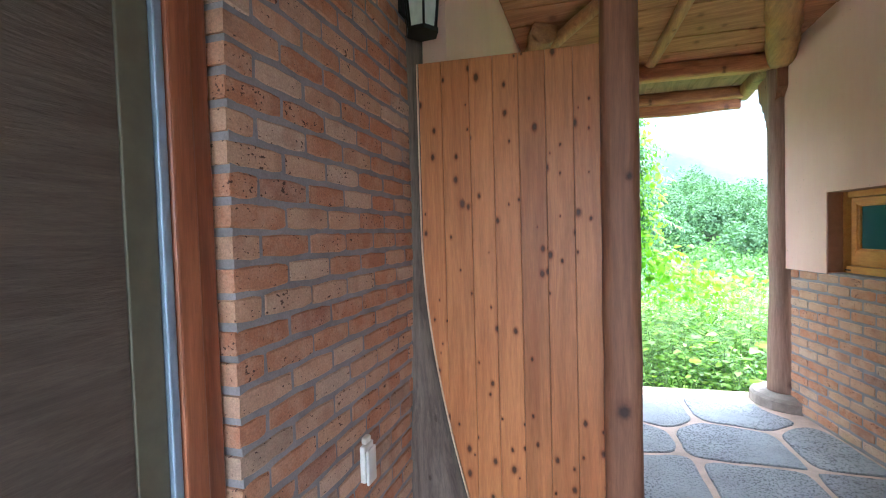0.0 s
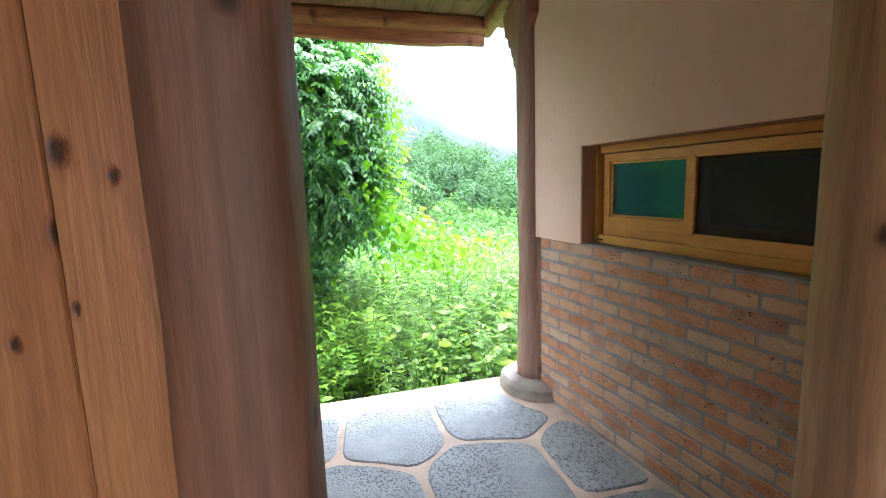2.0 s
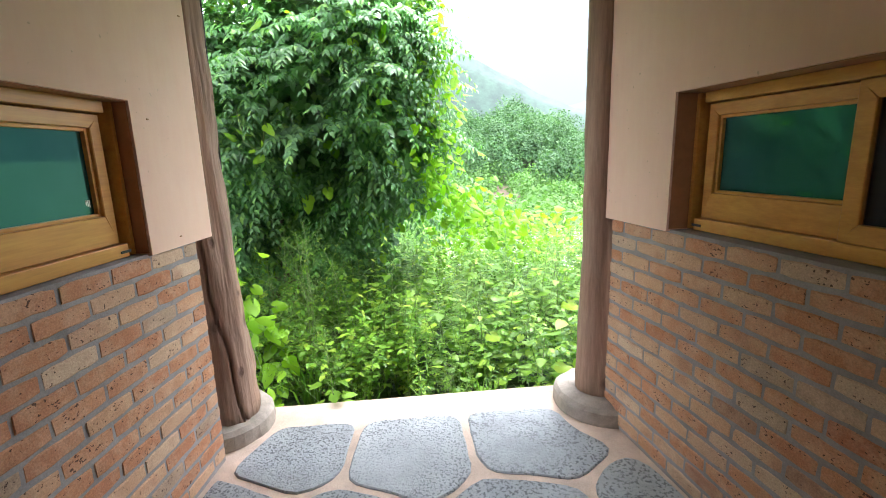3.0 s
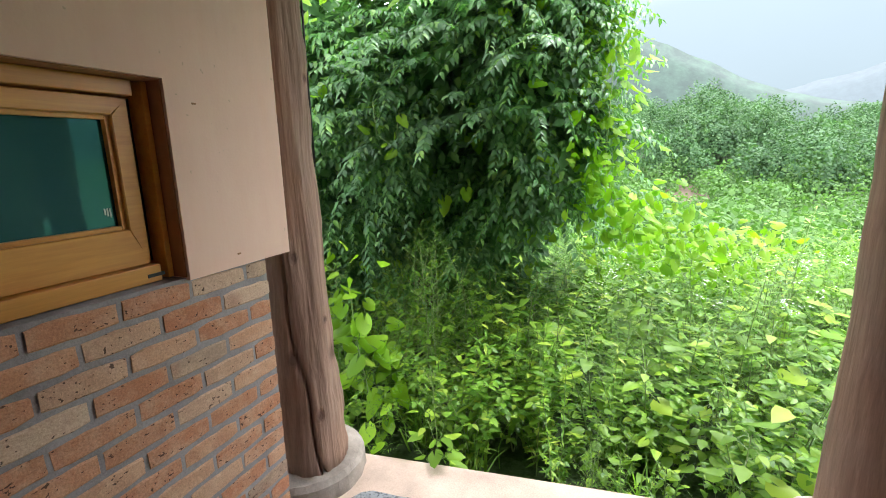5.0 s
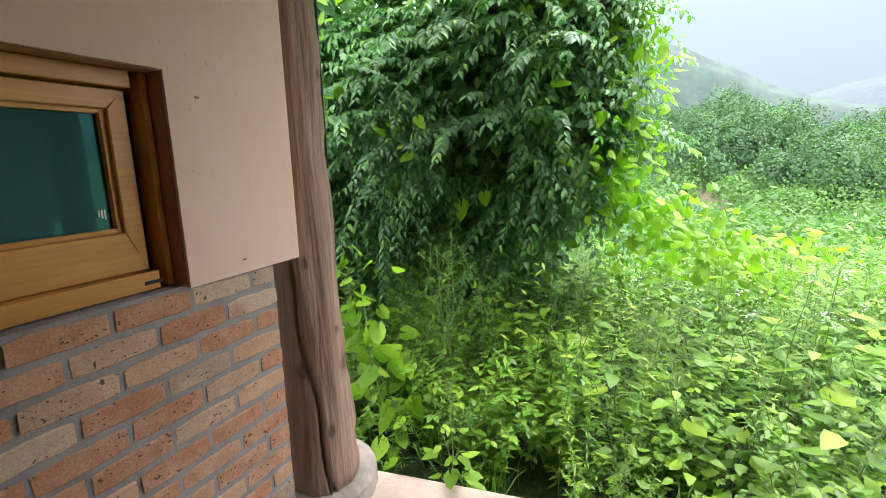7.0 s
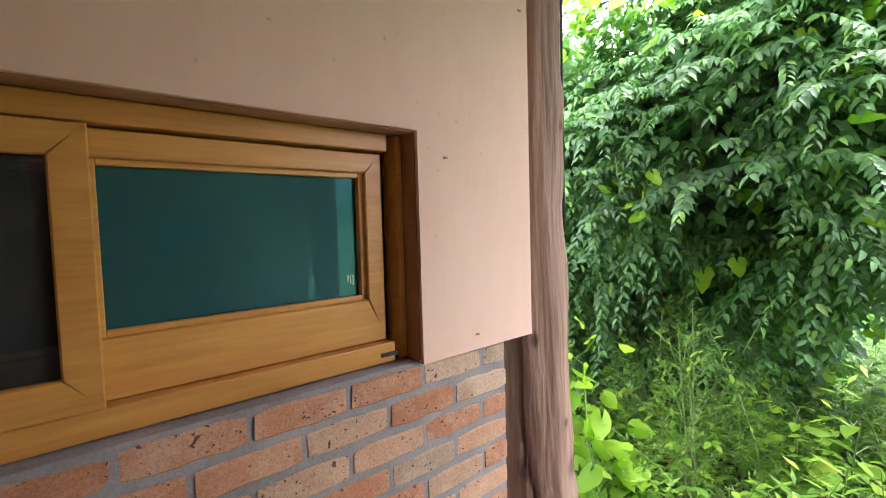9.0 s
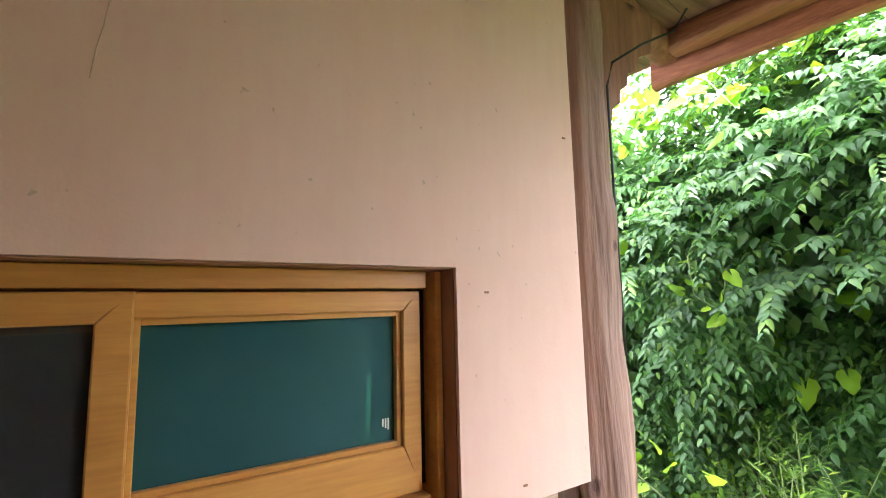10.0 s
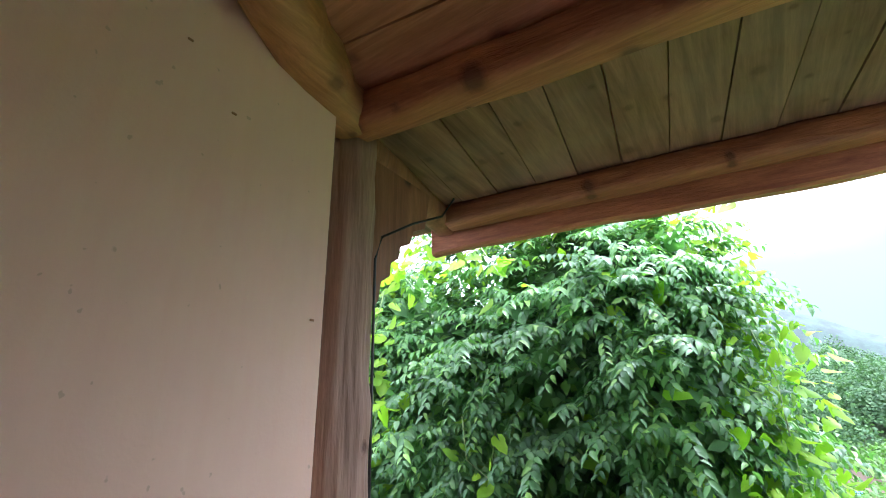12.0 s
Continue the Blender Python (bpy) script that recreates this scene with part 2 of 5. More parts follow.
SKY_SHEET = sky_sheet_mat(620)
BRICK = brick_mat()
MORTAR = mortar_mat("grey_mortar", (0.30, 0.275, 0.27))
FLOOR_MORTAR = mortar_mat("pink_floor_mortar", (0.62, 0.47, 0.37), 0.7)
PLASTER = plaster_mat()
STONE = stone_mat()
BASE_STONE = mortar_mat("hewn_granite", (0.33, 0.28, 0.235), 2)
PALE_EDGE = wood_mat("pale_cut_edge", (0.55, 0.38, 0.24), (0.75, 0.56, 0.38), "Z", 0.7)
PLANK = wood_mat("varnished_pine", (0.37, 0.122, 0.036), (0.58, 0.245, 0.083), "Z", 0.45, 0.95, 0.8, kscale=(13, 0, 8.0), deep=0.5)
POST_WOOD = wood_mat("brown_post_wood", (0.17, 0.068, 0.034), (0.38, 0.168, 0.08), "Z", 0.6, 0.9, 0.8, deep=0.5)
PASSAGE_WOOD = wood_mat("honey_post_wood", (0.27, 0.12, 0.05), (0.56, 0.30, 0.135), "Z", 0.6, 0.95, 0.7, kscale=(4, 4, 3), deep=0.4)
TRUNK_WOOD = wood_mat("weathered_trunk", (0.20, 0.105, 0.068), (0.44, 0.27, 0.185), "Z", 0.8, 0.5, 0.8, weather=0.35, deep=0.8)
GREY_TRUNK = wood_mat("grey_peeled_trunk", (0.05, 0.036, 0.026), (0.20, 0.15, 0.11), "Z", 0.8, 0.2, 1.4, weather=0.5, deep=0.9)
BEAM = wood_mat("red_brown_beam", (0.21, 0.066, 0.028), (0.50, 0.20, 0.075), "X", 0.6, 0.6, 1.1, deep=0.7)
LOG_Y = wood_mat("orange_log", (0.27, 0.105, 0.036), (0.54, 0.26, 0.085), "Y", 0.6, 0.5, 1.1, weather=0.3, deep=0.7)
BOARD_X = wood_mat("roof_board", (0.24, 0.085, 0.038), (0.48, 0.215, 0.10), "X", 0.75, 0.4, 0.8, True)
BOARD_Y = wood_mat("grey_eave_board", (0.12, 0.055, 0.03), (0.32, 0.165, 0.088), "Y", 0.8, 0.3, 0.9, True, 0.3)
OAK_FILM = wood_mat("golden_oak_frame", (0.58, 0.27, 0.048), (0.67, 0.335, 0.07), "Y", 0.42, 0.0, 0.4, deep=0.05)
JAMB = plain_mat("brown_reveal", (0.36, 0.17, 0.08), 0.7)
DOOR_WOOD = wood_mat("dark_door_veneer", (0.07, 0.053, 0.037), (0.13, 0.10, 0.072), "Y", 0.5, 0.0, 1.6)
DOOR_STILE = plain_mat("olive_stile", (0.12, 0.11, 0.068), 0.5)
# neutral white of the unseen hall walls, chosen to cut warm bounce light
HALL_WHITE = plain_mat("neutral_bounce_white", (0.62, 0.62, 0.60), 0.9)
SHRUB = leaf_mat("shrub_leaf", [(0.0, (0.070, 0.145, 0.036)), (0.6, (0.088, 0.170, 0.042)), (1.0, (0.115, 0.205, 0.05))], 0.35, 0.7, 0.5)
STEEL_BLUE = plain_mat("blue_grey_seal", (0.30, 0.38, 0.46), 0.35, 0.3)
RED_FRAME = wood_mat("red_door_frame", (0.17, 0.05, 0.022), (0.40, 0.14, 0.06), "Z", 0.35, 0.2, 0.8)
WHITE_PVC = plain_mat("ivory_plastic", (0.75, 0.73, 0.66), 0.4, 0, 0.05)
BLACK = plain_mat("black_rubber", (0.015, 0.015, 0.016), 0.5)
IRON = plain_mat("dark_iron", (0.03, 0.035, 0.03), 0.45, 0.6)
GLASS = glass_mat()
MESH_SCREEN = mesh_screen_mat()
ROOM = plain_mat("dim_room_wall", (0.22, 0.24, 0.23), 0.9)
BARK = wood_mat("shrub_bark", (0.04, 0.03, 0.022), (0.12, 0.09, 0.065), "Z", 0.9, 0, 1.5)
LEAF_DARK = leaf_mat("drooping_leaf", [(0.0, (0.068, 0.160, 0.052)), (0.5, (0.108, 0.235, 0.075)), (0.85, (0.155, 0.31, 0.09)), (1.0, (0.24, 0.42, 0.08))], 0.36, 0.42, 2.0, 0.42)
LEAF_VINE = leaf_mat("vine_leaf", [(0.0, (0.17, 0.34, 0.012)), (0.6, (0.25, 0.43, 0.02)), (1.0, (0.29, 0.47, 0.025))], 0.5, 0.5)
LEAF_WEED = leaf_mat("weed_leaf", [(0.0, (0.10, 0.20, 0.018)), (0.5, (0.17, 0.31, 0.024)), (0.85, (0.26, 0.42, 0.034)), (1.0, (0.36, 0.47, 0.05))], 0.36, 0.5)
LEAF_MID = leaf_mat("small_weed_leaf", [(0.0, (0.07, 0.16, 0.016)), (0.5, (0.125, 0.25, 0.02)), (0.85, (0.20, 0.35, 0.028)), (1.0, (0.32, 0.40, 0.05))], 0.33, 0.42)
LEAF_TRI = leaf_mat("trifoliate_leaf", [(0.0, (0.075, 0.175, 0.018)), (0.5, (0.14, 0.28, 0.024)), (0.85, (0.22, 0.38, 0.03)), (1.0, (0.34, 0.48, 0.04))], 0.36, 0.42)
LEAF_GOLD = leaf_mat("yellowing_leaf", [(0.0, (0.22, 0.30, 0.03)), (0.6, (0.36, 0.42, 0.05)), (0.9, (0.45, 0.42, 0.07)), (1.0, (0.42, 0.20, 0.08))], 0.35, 0.5)
LEAF_FINE = leaf_mat("feathery_leaf", [(0.0, (0.075, 0.16, 0.022)), (0.6, (0.125, 0.235, 0.03)), (1.0, (0.19, 0.31, 0.042))], 0.45, 0.6)
LEAF_FAR = leaf_mat("far_leaf", [(0.0, (0.046, 0.098, 0.040)), (0.6, (0.066, 0.130, 0.052)), (1.0, (0.092, 0.165, 0.062))], 0.3, 0.7, 0.35)
FLOWER = plain_mat("white_petal", (0.75, 0.75, 0.68), 0.7)
STEM = plain_mat("green_stem", (0.17, 0.25, 0.065), 0.6)
SOIL = ground_mat()
RED_EARTH = mortar_mat("red_earth", (0.072, 0.046, 0.026), 0.3)
TARP = plain_mat("blue_tarp", (0.05, 0.2, 0.6), 0.5)
GREY_SHEET = plain_mat("grey_sheet_metal", (0.12, 0.13, 0.15), 0.45, 0.2)
HAZE_GLOW_NEAR = backdrop_mat("ridge_haze_glow", (0.026, 0.050, 0.028), (0.42, 0.52, 0.52), 0.08)
HAZE_GLOW_FAR = backdrop_mat("far_ridge_haze_glow", (0.015, 0.022, 0.022), (0.55, 0.64, 0.69), 0.155)

# ---------------------------------------------------------------- building helpers


def thing(name, at, label="", category="", group="", kind=""):
    e = new(name)
    e.empty_display_size = 0.1
    e.location = at
    return tagged(e, label, category, group, kind)


def anchor(ob):
    p = Vector(ob.location)
    while ob.parent:
        ob = ob.parent
        p += ob.location
    return p


def part(name, bm, material, parent=None, label="", at=None, smooth=False):
    """Links a bmesh given in world places as one object, under a thing or a part."""
    org = Vector(at) if at is not None else (anchor(parent) if parent else Vector())
    bmesh.ops.recalc_face_normals(bm, faces=bm.faces)
    for v in bm.verts:
        v.co -= org
    me = bpy.data.meshes.new(name)
    bm.to_mesh(me)
    bm.free()
    me.materials.append(material)
    if smooth:
        for p in me.polygons:
            p.use_smooth = True
    ob = new(name, me)
    ob.location = org - (anchor(parent) if parent else Vector())
    ob.parent = parent
    return tagged(ob, label)


def slab(bm, axes, a, d, z, bevel=0.0):
    """A block in a wall's own axes: a along it, d out of its face, z up."""
    org, u, w = axes
    vs = [bm.verts.new(org + u * p + w * q + Vector((0, 0, r))) for p in a for q in d for r in z]
    idx = ((0, 1, 3, 2), (4, 6, 7, 5), (0, 4, 5, 1), (2, 3, 7, 6), (0, 2, 6, 4), (1, 5, 7, 3))
    fs = [bm.faces.new([vs[i] for i in f]) for f in idx]
    if bevel:
        es = list({e for f in fs for e in f.edges})
        bmesh.ops.bevel(bm, geom=es, offset=bevel, segments=2, affect="EDGES", profile=0.5)
    return bm


def one_slab(axes, a, d, z, bevel=0.0):
    return slab(bmesh.new(), axes, a, d, z, bevel)


def tube(points, radius, sides=14, seed=0, wob=0.0, dent=None, caps=True, power=2.0, squash=1.0):
    """A log or pole along points; radius(s, angle) with s from 0 to 1 along it."""
    bm = bmesh.new()
    rings = []
    n = len(points)
    for i, p in enumerate(points):
        p = Vector(p)
        ahead = (Vector(points[min(i + 1, n - 1)]) - Vector(points[max(i - 1, 0)])).normalized()
        up = Vector((0, 0, 1)) if abs(ahead.z) < 0.8 else Vector((0, 1, 0))
        s1 = ahead.cross(up).normalized()
        s2 = s1.cross(ahead).normalized()
        ring = []
        for k in range(sides):
            a = 2 * math.pi * k / sides
            c, s = math.cos(a), math.sin(a)
            q = (abs(c) ** power + abs(s) ** power) ** (-1 / power)
            r = radius(i / (n - 1)) * q
            if wob:
                r *= 1 + wob * noise.noise(Vector((c * 1.3 + seed, s * 1.3, i * 0.55)))
            if dent:
                r -= dent(i / (n - 1), a)
            ring.append(bm.verts.new(p + s1 * c * r + s2 * s * r * squash))
        rings.append(ring)
    for r0, r1 in zip(rings, rings[1:]):
        for k in range(sides):
            bm.faces.new((r0[k], r0[(k + 1) % sides], r1[(k + 1) % sides], r1[k]))
    if caps:
        bm.faces.new(rings[0])
        bm.faces.new(rings[-1])
    return bm


def line(a, b, n, sway=0.0, seed=0):
    a, b = Vector(a), Vector(b)
    return [a.lerp(b, i / (n - 1)) + sway * noise.noise_vector(Vector((i * 0.6, seed, 0.3))) for i in range(n)]


def swept(points, radius, material, name, parent=None, sides=8):
    return part(name, tube(points, lambda s: radius, sides), material, parent, smooth=True)


# ---------------------------------------------------------------- plan of the walls
Z = Vector((0, 0, 1))
FLOOR = 0.035
LEFT = (Vector((-0.805, 4.05, 0)), Vector((0, -1, 0)), Vector((1, 0, 0)))
RIGHT_TILT = math.atan(0.253)
RIGHT = (Vector((1.2278, 4.45, 0)), Vector((math.sin(RIGHT_TILT), -math.cos(RIGHT_TILT), 0)), Vector((-math.cos(RIGHT_TILT), -math.sin(RIGHT_TILT), 0)))
HALL_TILT = math.atan(0.080)
HALL = (Vector((-0.857, 0.80, 0)), Vector((-math.sin(HALL_TILT), math.cos(HALL_TILT), 0)), Vector((math.cos(HALL_TILT), math.sin(HALL_TILT), 0)))
WORLD = (Vector(), Vector((1, 0, 0)), Vector((0, 1, 0)))
EAVE_TILT = math.atan(0.135)
EAVE = (Vector((-1.14, 5.25, 0)), Vector((math.cos(EAVE_TILT), math.sin(EAVE_TILT), 0)), Vector((math.sin(EAVE_TILT), -math.cos(EAVE_TILT), 0)))
SILL, HEAD, WALL_TOP = 1.195, 1.768, 3.28
COURSE, BRICK_H, BRICK_L, JOINT = 0.0758, 0.060, 0.200, 0.015


def porch_wall(name, axes, length, out_end, win0, win1, label):
    """Brick dado with plaster above it and a window hole; core 0.22 thick."""
    w = thing(name, axes[0], label, "wall", kind="structure")
    bm = bmesh.new()
    slab(bm, axes, (0.0, length), (-0.25, -0.0050), (0, SILL - 0.004))
    part("brick_core", bm, MORTAR, w)
    bm = bmesh.new()
    for a, z in (((-out_end, win0), (SILL - 0.01, HEAD)), ((win1, length), (SILL - 0.01, HEAD)), ((-out_end, length), (HEAD, WALL_TOP))):
        slab(bm, axes, a, (-0.25, 0.014), z)
    bmesh.ops.remove_doubles(bm, verts=bm.verts, dist=0.0005)
    part("plaster", bm, PLASTER, w)
    bm = bmesh.new()
    slab(bm, axes, (win0 + 0.001, win0 + 0.004), (-0.30, 0.004), (SILL, HEAD - 0.001))
    slab(bm, axes, (win1 - 0.004, win1 - 0.001), (-0.30, 0.004), (SILL, HEAD - 0.001))
    slab(bm, axes, (win0 + 0.004, win1 - 0.004), (-0.30, 0.004), (HEAD - 0.004, HEAD - 0.001))
    part("reveal", bm, JAMB, w, "brown painted window reveal")
    return w


def mitre(bm, axes, quad, d, gap):
    """One rail of a sash, cut at a slant at both ends, its face edges rounded off."""
    org, u, w = axes
    c = [sum(q[i] for q in quad) / 4 for i in (0, 1)]
    flat = abs(quad[1][0] - quad[0][0]) > abs(quad[1][1] - quad[0][1])
    rings = []
    for depth, inset in ((d[0], 0.0), (d[1] - 0.003, 0.0), (d[1], 0.003)):
        ring = []
        for a, z in quad:
            sa, sz = (1 if a > c[0] else -1), (1 if z > c[1] else -1)
            a -= sa * (gap if flat else inset)
            z -= sz * (inset if flat else gap)
            ring.append(bm.verts.new(org + u * a + w * depth + Z * z))
        rings.append(ring)
    for p, q in zip(rings, rings[1:]):
        for k in range(4):
            bm.faces.new((p[k], p[(k + 1) % 4], q[(k + 1) % 4], q[k]))
    bm.faces.new(rings[0]), bm.faces.new(rings[-1])


def sliding_window(name, axes, win0, win1, label, deep=0.0):
    """Golden-oak framed slider: fixed glazed sash, and a sash with insect mesh before it."""
    axes = (axes[0] - axes[2] * deep, axes[1], axes[2])
    at = axes[0] + axes[1] * (win0 + win1) / 2 + Z * SILL
    w = thing(name, at, label, "window", kind="structure")
    a0, a1, mid = win0 + 0.006, win1 - 0.006, (win0 + win1) / 2
    z0, z1 = SILL, HEAD - 0.006
    bm = bmesh.new()
    slab(bm, axes, (a1 - 0.042, a1), (-0.18, -0.045), (z0, z1), 0.003)
    slab(bm, axes, (a0 + 0.042, a1 - 0.042), (-0.18, -0.047), (z1 - 0.042, z1), 0.003)
    slab(bm, axes, (a0 + 0.042, a1 - 0.042), (-0.18, -0.040), (z0, z0 + 0.05), 0.003)
    part("window_frame", bm, OAK_FILM, w)
    part("side_jamb", one_slab(axes, (a0, a0 + 0.018), (-0.18, -0.045), (z0, z1), 0.003), OAK_FILM, w)

    def sash(nm, s0, s1, d0, d1, wide, foot, pane_name, pane_mat, pane_d):
        y0, y1 = z0 + 0.052, z1 - 0.0475
        bm = bmesh.new()
        g = 0.0008
        rim = ((s0, y0), (s1, y0), (s1, y1), (s0, y1))
        hole = ((s0 + wide, y0 + foot), (s1 - wide, y0 + foot), (s1 - wide, y1 - wide), (s0 + wide, y1 - wide))
        for k in range(4):
            mitre(bm, axes, (rim[k], rim[(k + 1) % 4], hole[(k + 1) % 4], hole[k]), (d0, d1), g)
        if pane_mat is GLASS:
            for p, q in (((s0 + wide, s0 + wide + 0.012), (y0 + foot, y1 - wide)), ((s1 - wide - 0.012, s1 - wide), (y0 + foot, y1 - wide)), ((s0 + wide + 0.012, s1 - wide - 0.012), (y0 + foot, y0 + foot + 0.012)), ((s0 + wide + 0.012, s1 - wide - 0.012), (y1 - wide - 0.012, y1 - wide))):
                slab(bm, axes, p, (d0 + 0.005, d1 - 0.012), q, 0.002)
        sa = part(nm, bm, OAK_FILM, w)
        pane = part(pane_name, one_slab(axes, (s0 + wide - 0.004, s1 - wide + 0.004), (pane_d, pane_d + 0.005), (y0 + foot - 0.004, y1 - wide + 0.004)), pane_mat, sa)
        pane.visible_shadow = False

    sash("glazed_sash", a0 + 0.050, mid + 0.05, -0.115, -0.065, 0.048, 0.108, "pane", GLASS, -0.098)
    sash("rear_sash", mid - 0.02, a1 - 0.044, -0.160, -0.118, 0.058, 0.085, "pane", GLASS, -0.145)
    sash("screen_sash", mid, a1 - 0.02, -0.060, -0.028, 0.054, 0.06, "insect_screen", MESH_SCREEN, -0.048)
    # black strip put in for the shade between jamb and sash
    part("track_gap", one_slab(axes, (a0 + 0.0185, a0 + 0.0495), (-0.13, -0.105), (z0 + 0.052, z1 - 0.044)), BLACK, w)
    part("drain_slot", one_slab(axes, (a0 + 0.035, a0 + 0.085), (-0.0405, -0.037), (z0 + 0.016, z0 + 0.026)), BLACK, w)
    bm = bmesh.new()
    slab(bm, axes, (win0 - 0.3, win1 + 0.3), (-2.2, -2.15), (0.3, 2.6))
    slab(bm, axes, (win0 - 0.35, win0 - 0.3), (-2.2, -0.27), (0.3, 2.6))
    slab(bm, axes, (win1 + 0.3, win1 + 0.35), (-2.2, -0.27), (0.3, 2.6))
    slab(bm, axes, (win0 - 0.35, win1 + 0.35), (-2.2, -0.27), (2.6, 2.65))
    slab(bm, axes, (win0 - 0.35, win1 + 0.35), (-2.2, -0.27), (0.25, 0.3))
    tagged(part("room_shell_" + name[-1], bm, ROOM, None, "dim grey walls of the room behind the window"), "", "wall", "", "structure")
    return w


W_L0, W_L1 = 0.325, 1.60
W_R0, W_R1 = 0.434, 1.721
left_wall = porch_wall("wall_west", LEFT, 1.99, 0.112, W_L0, W_L1, "porch wall, red brick dado below peach plaster")
right_wall = porch_wall("wall_east", RIGHT, 2.40, 0.055, W_R0, W_R1, "slanting porch wall, red brick below peach plaster")
sliding_window("window_1", LEFT, W_L0, W_L1, "golden oak sliding window with teal glass, insect screen slid aside")
sliding_window("window_2", RIGHT, W_R0, W_R1, "golden oak sliding window, teal glass and dark insect screen", 0.04)

hall_wall = thing("wall_hall", HALL[0], "dark red brick wall of the entrance passage", "wall", kind="structure")
part("brick_core", one_slab(HALL, (0.0075, 1.2), (-0.20, -0.0050), (0, 3.3)), MORTAR, hall_wall)

# closed rest of the hall, added unseen; its south doorway is sized for light
HT = 3.75
bm = bmesh.new()
slab(bm, WORLD, (1.15, 2.10), (2.08, 2.28), (0, HT))
tagged(part("wall_passage_end", bm, PLASTER, None, "peach plaster wall beside the passage post"), "", "wall", "", "structure")
tagged(part("wall_hall_east", one_slab(WORLD, (1.9, 2.1), (-1.8, 2.08), (0, HT)), HALL_WHITE, None, "unseen added hall wall, neutral white for its bounce light"), "", "wall", "", "structure")
bm = bmesh.new()
slab(bm, WORLD, (-1.25, -0.65), (-2.0, -1.8), (0, HT))
slab(bm, WORLD, (0.85, 2.1), (-2.0, -1.8), (0, HT))
slab(bm, WORLD, (-0.65, 0.85), (-2.0, -1.8), (2.25, HT))
tagged(part("wall_hall_south", bm, HALL_WHITE, None, "unseen added white wall, its open doorway sized to light the hall"), "", "wall", "", "structure")
tagged(part("wall_hall_west", one_slab(WORLD, (-1.25, -1.05), (-1.8, -0.36), (0, HT)), HALL_WHITE, None, "unseen added wall beside the dark door, neutral white for bounce light"), "", "wall", "", "structure")

# floor slab with a step down to the weeds
bm = bmesh.new()
org = [(-2.6, -2.8), (2.4, -2.8), (2.4, 4.94), (1.03, 4.80), (-0.83, 4.54), (-2.6, 4.30)]
lo, hi = [bm.verts.new((x, y, -0.7)) for x, y in org], [bm.verts.new((x, y, FLOOR)) for x, y in org]
bm.faces.new(lo), bm.faces.new(hi)
for i in range(6):
    bm.faces.new((lo[i], lo[(i + 1) % 6], hi[(i + 1) % 6], hi[i]))
floor = tagged(part("floor", bm, FLOOR_MORTAR, None, "pinkish mortar floor set with grey flagstones"), "", "floor", "", "structure")

# ---------------------------------------------------------------- ceiling and roof timbers
SLOPE = math.atan(0.155)
DECK = (EAVE[0] + EAVE[2] * 1.02 + Z * 2.945, EAVE[1], EAVE[2] * math.cos(SLOPE) + Z * math.sin(SLOPE))
bm = bmesh.new()
for i in range(32):
    d0 = i * 0.212
    slab(bm, DECK, (-0.9, 3.9), (d0, d0 + 0.207), (0.004 * (i % 3), 0.03))
tagged(part("ceiling", bm, BOARD_X, None, "red-brown wooden roof boards laid side by side"), "", "ceiling", "", "structure")
bm = bmesh.new()
for i in range(18):
    a0 = -0.55 + i * 0.192
    slab(bm, EAVE, (a0, a0 + 0.187), (-0.12, 1.05), (2.955 + 0.004 * (i % 2), 2.98))
tagged(part("ceiling_eave", bm, BOARD_Y, None, "weathered grey-brown boards under the eave"), "", "ceiling", "", "structure")
bm = bmesh.new()
slab(bm, DECK, (-2.5, 4.8), (-0.05, 7.2), (0.035, 0.12))
slab(bm, EAVE, (-0.7, 3.2), (-0.2, 1.0), (2.985, 3.05))
tagged(part("roof", bm, BOARD_X, None, "wooden roof deck over passage and eave"), "", "roof", "", "structure")


def squared_log(name, a, b, half, label, material, sway=0.012, seed=1, power=5.0, squash=1.0):
    t = tube(line(a, b, 15, sway, seed), lambda s: half, 20, seed, 0.08, power=power, squash=squash)
    return tagged(part(name, t, material, None, label, at=a, smooth=True), "", "beam", "roof timbers")


squared_log("purlin_beam", (-1.05, 4.25, 2.885), (1.25, 4.54, 2.885), 0.068, "squared red-brown log beam across the porch posts", BEAM)
squared_log("hip_log", (-0.545, 3.45, 3.03), (-0.85, 4.26, 2.885), 0.092, "round orange hip log running out of the plaster wall", LOG_Y, 0.02, 4, 2.6)
squared_log("hip_log", (0.93, 3.45, 3.06), (1.17, 4.46, 2.905), 0.105, "round orange hip log beside the slanting wall", LOG_Y, 0.02, 7, 2.6)
squared_log("rafter_pole", (0.21, 4.36, 2.955), (0.72, 1.9, 3.24), 0.042, "pale rafter pole under the roof boards", LOG_Y, 0.01, 9, 2.4)
squared_log("rafter_pole", (-0.62, 3.75, 2.97), (0.75, 2.25, 3.18), 0.045, "slanting rafter pole under the roof boards", LOG_Y, 0.01, 12, 2.4)
squared_log("eave_rafter", (-0.93, 4.30, 2.93), (-1.08, 5.30, 2.90), 0.06, "short red-brown rafter over the porch post", POST_WOOD, 0.005, 14, 4)
squared_log("eave_rafter", (1.16, 4.60, 2.93), (1.13, 5.60, 2.90), 0.06, "short red-brown rafter over the porch post", POST_WOOD, 0.005, 15, 4)
a, b = EAVE[0] + EAVE[2] * 0.10, EAVE[0] + EAVE[1] * 2.25 + EAVE[2] * 0.10
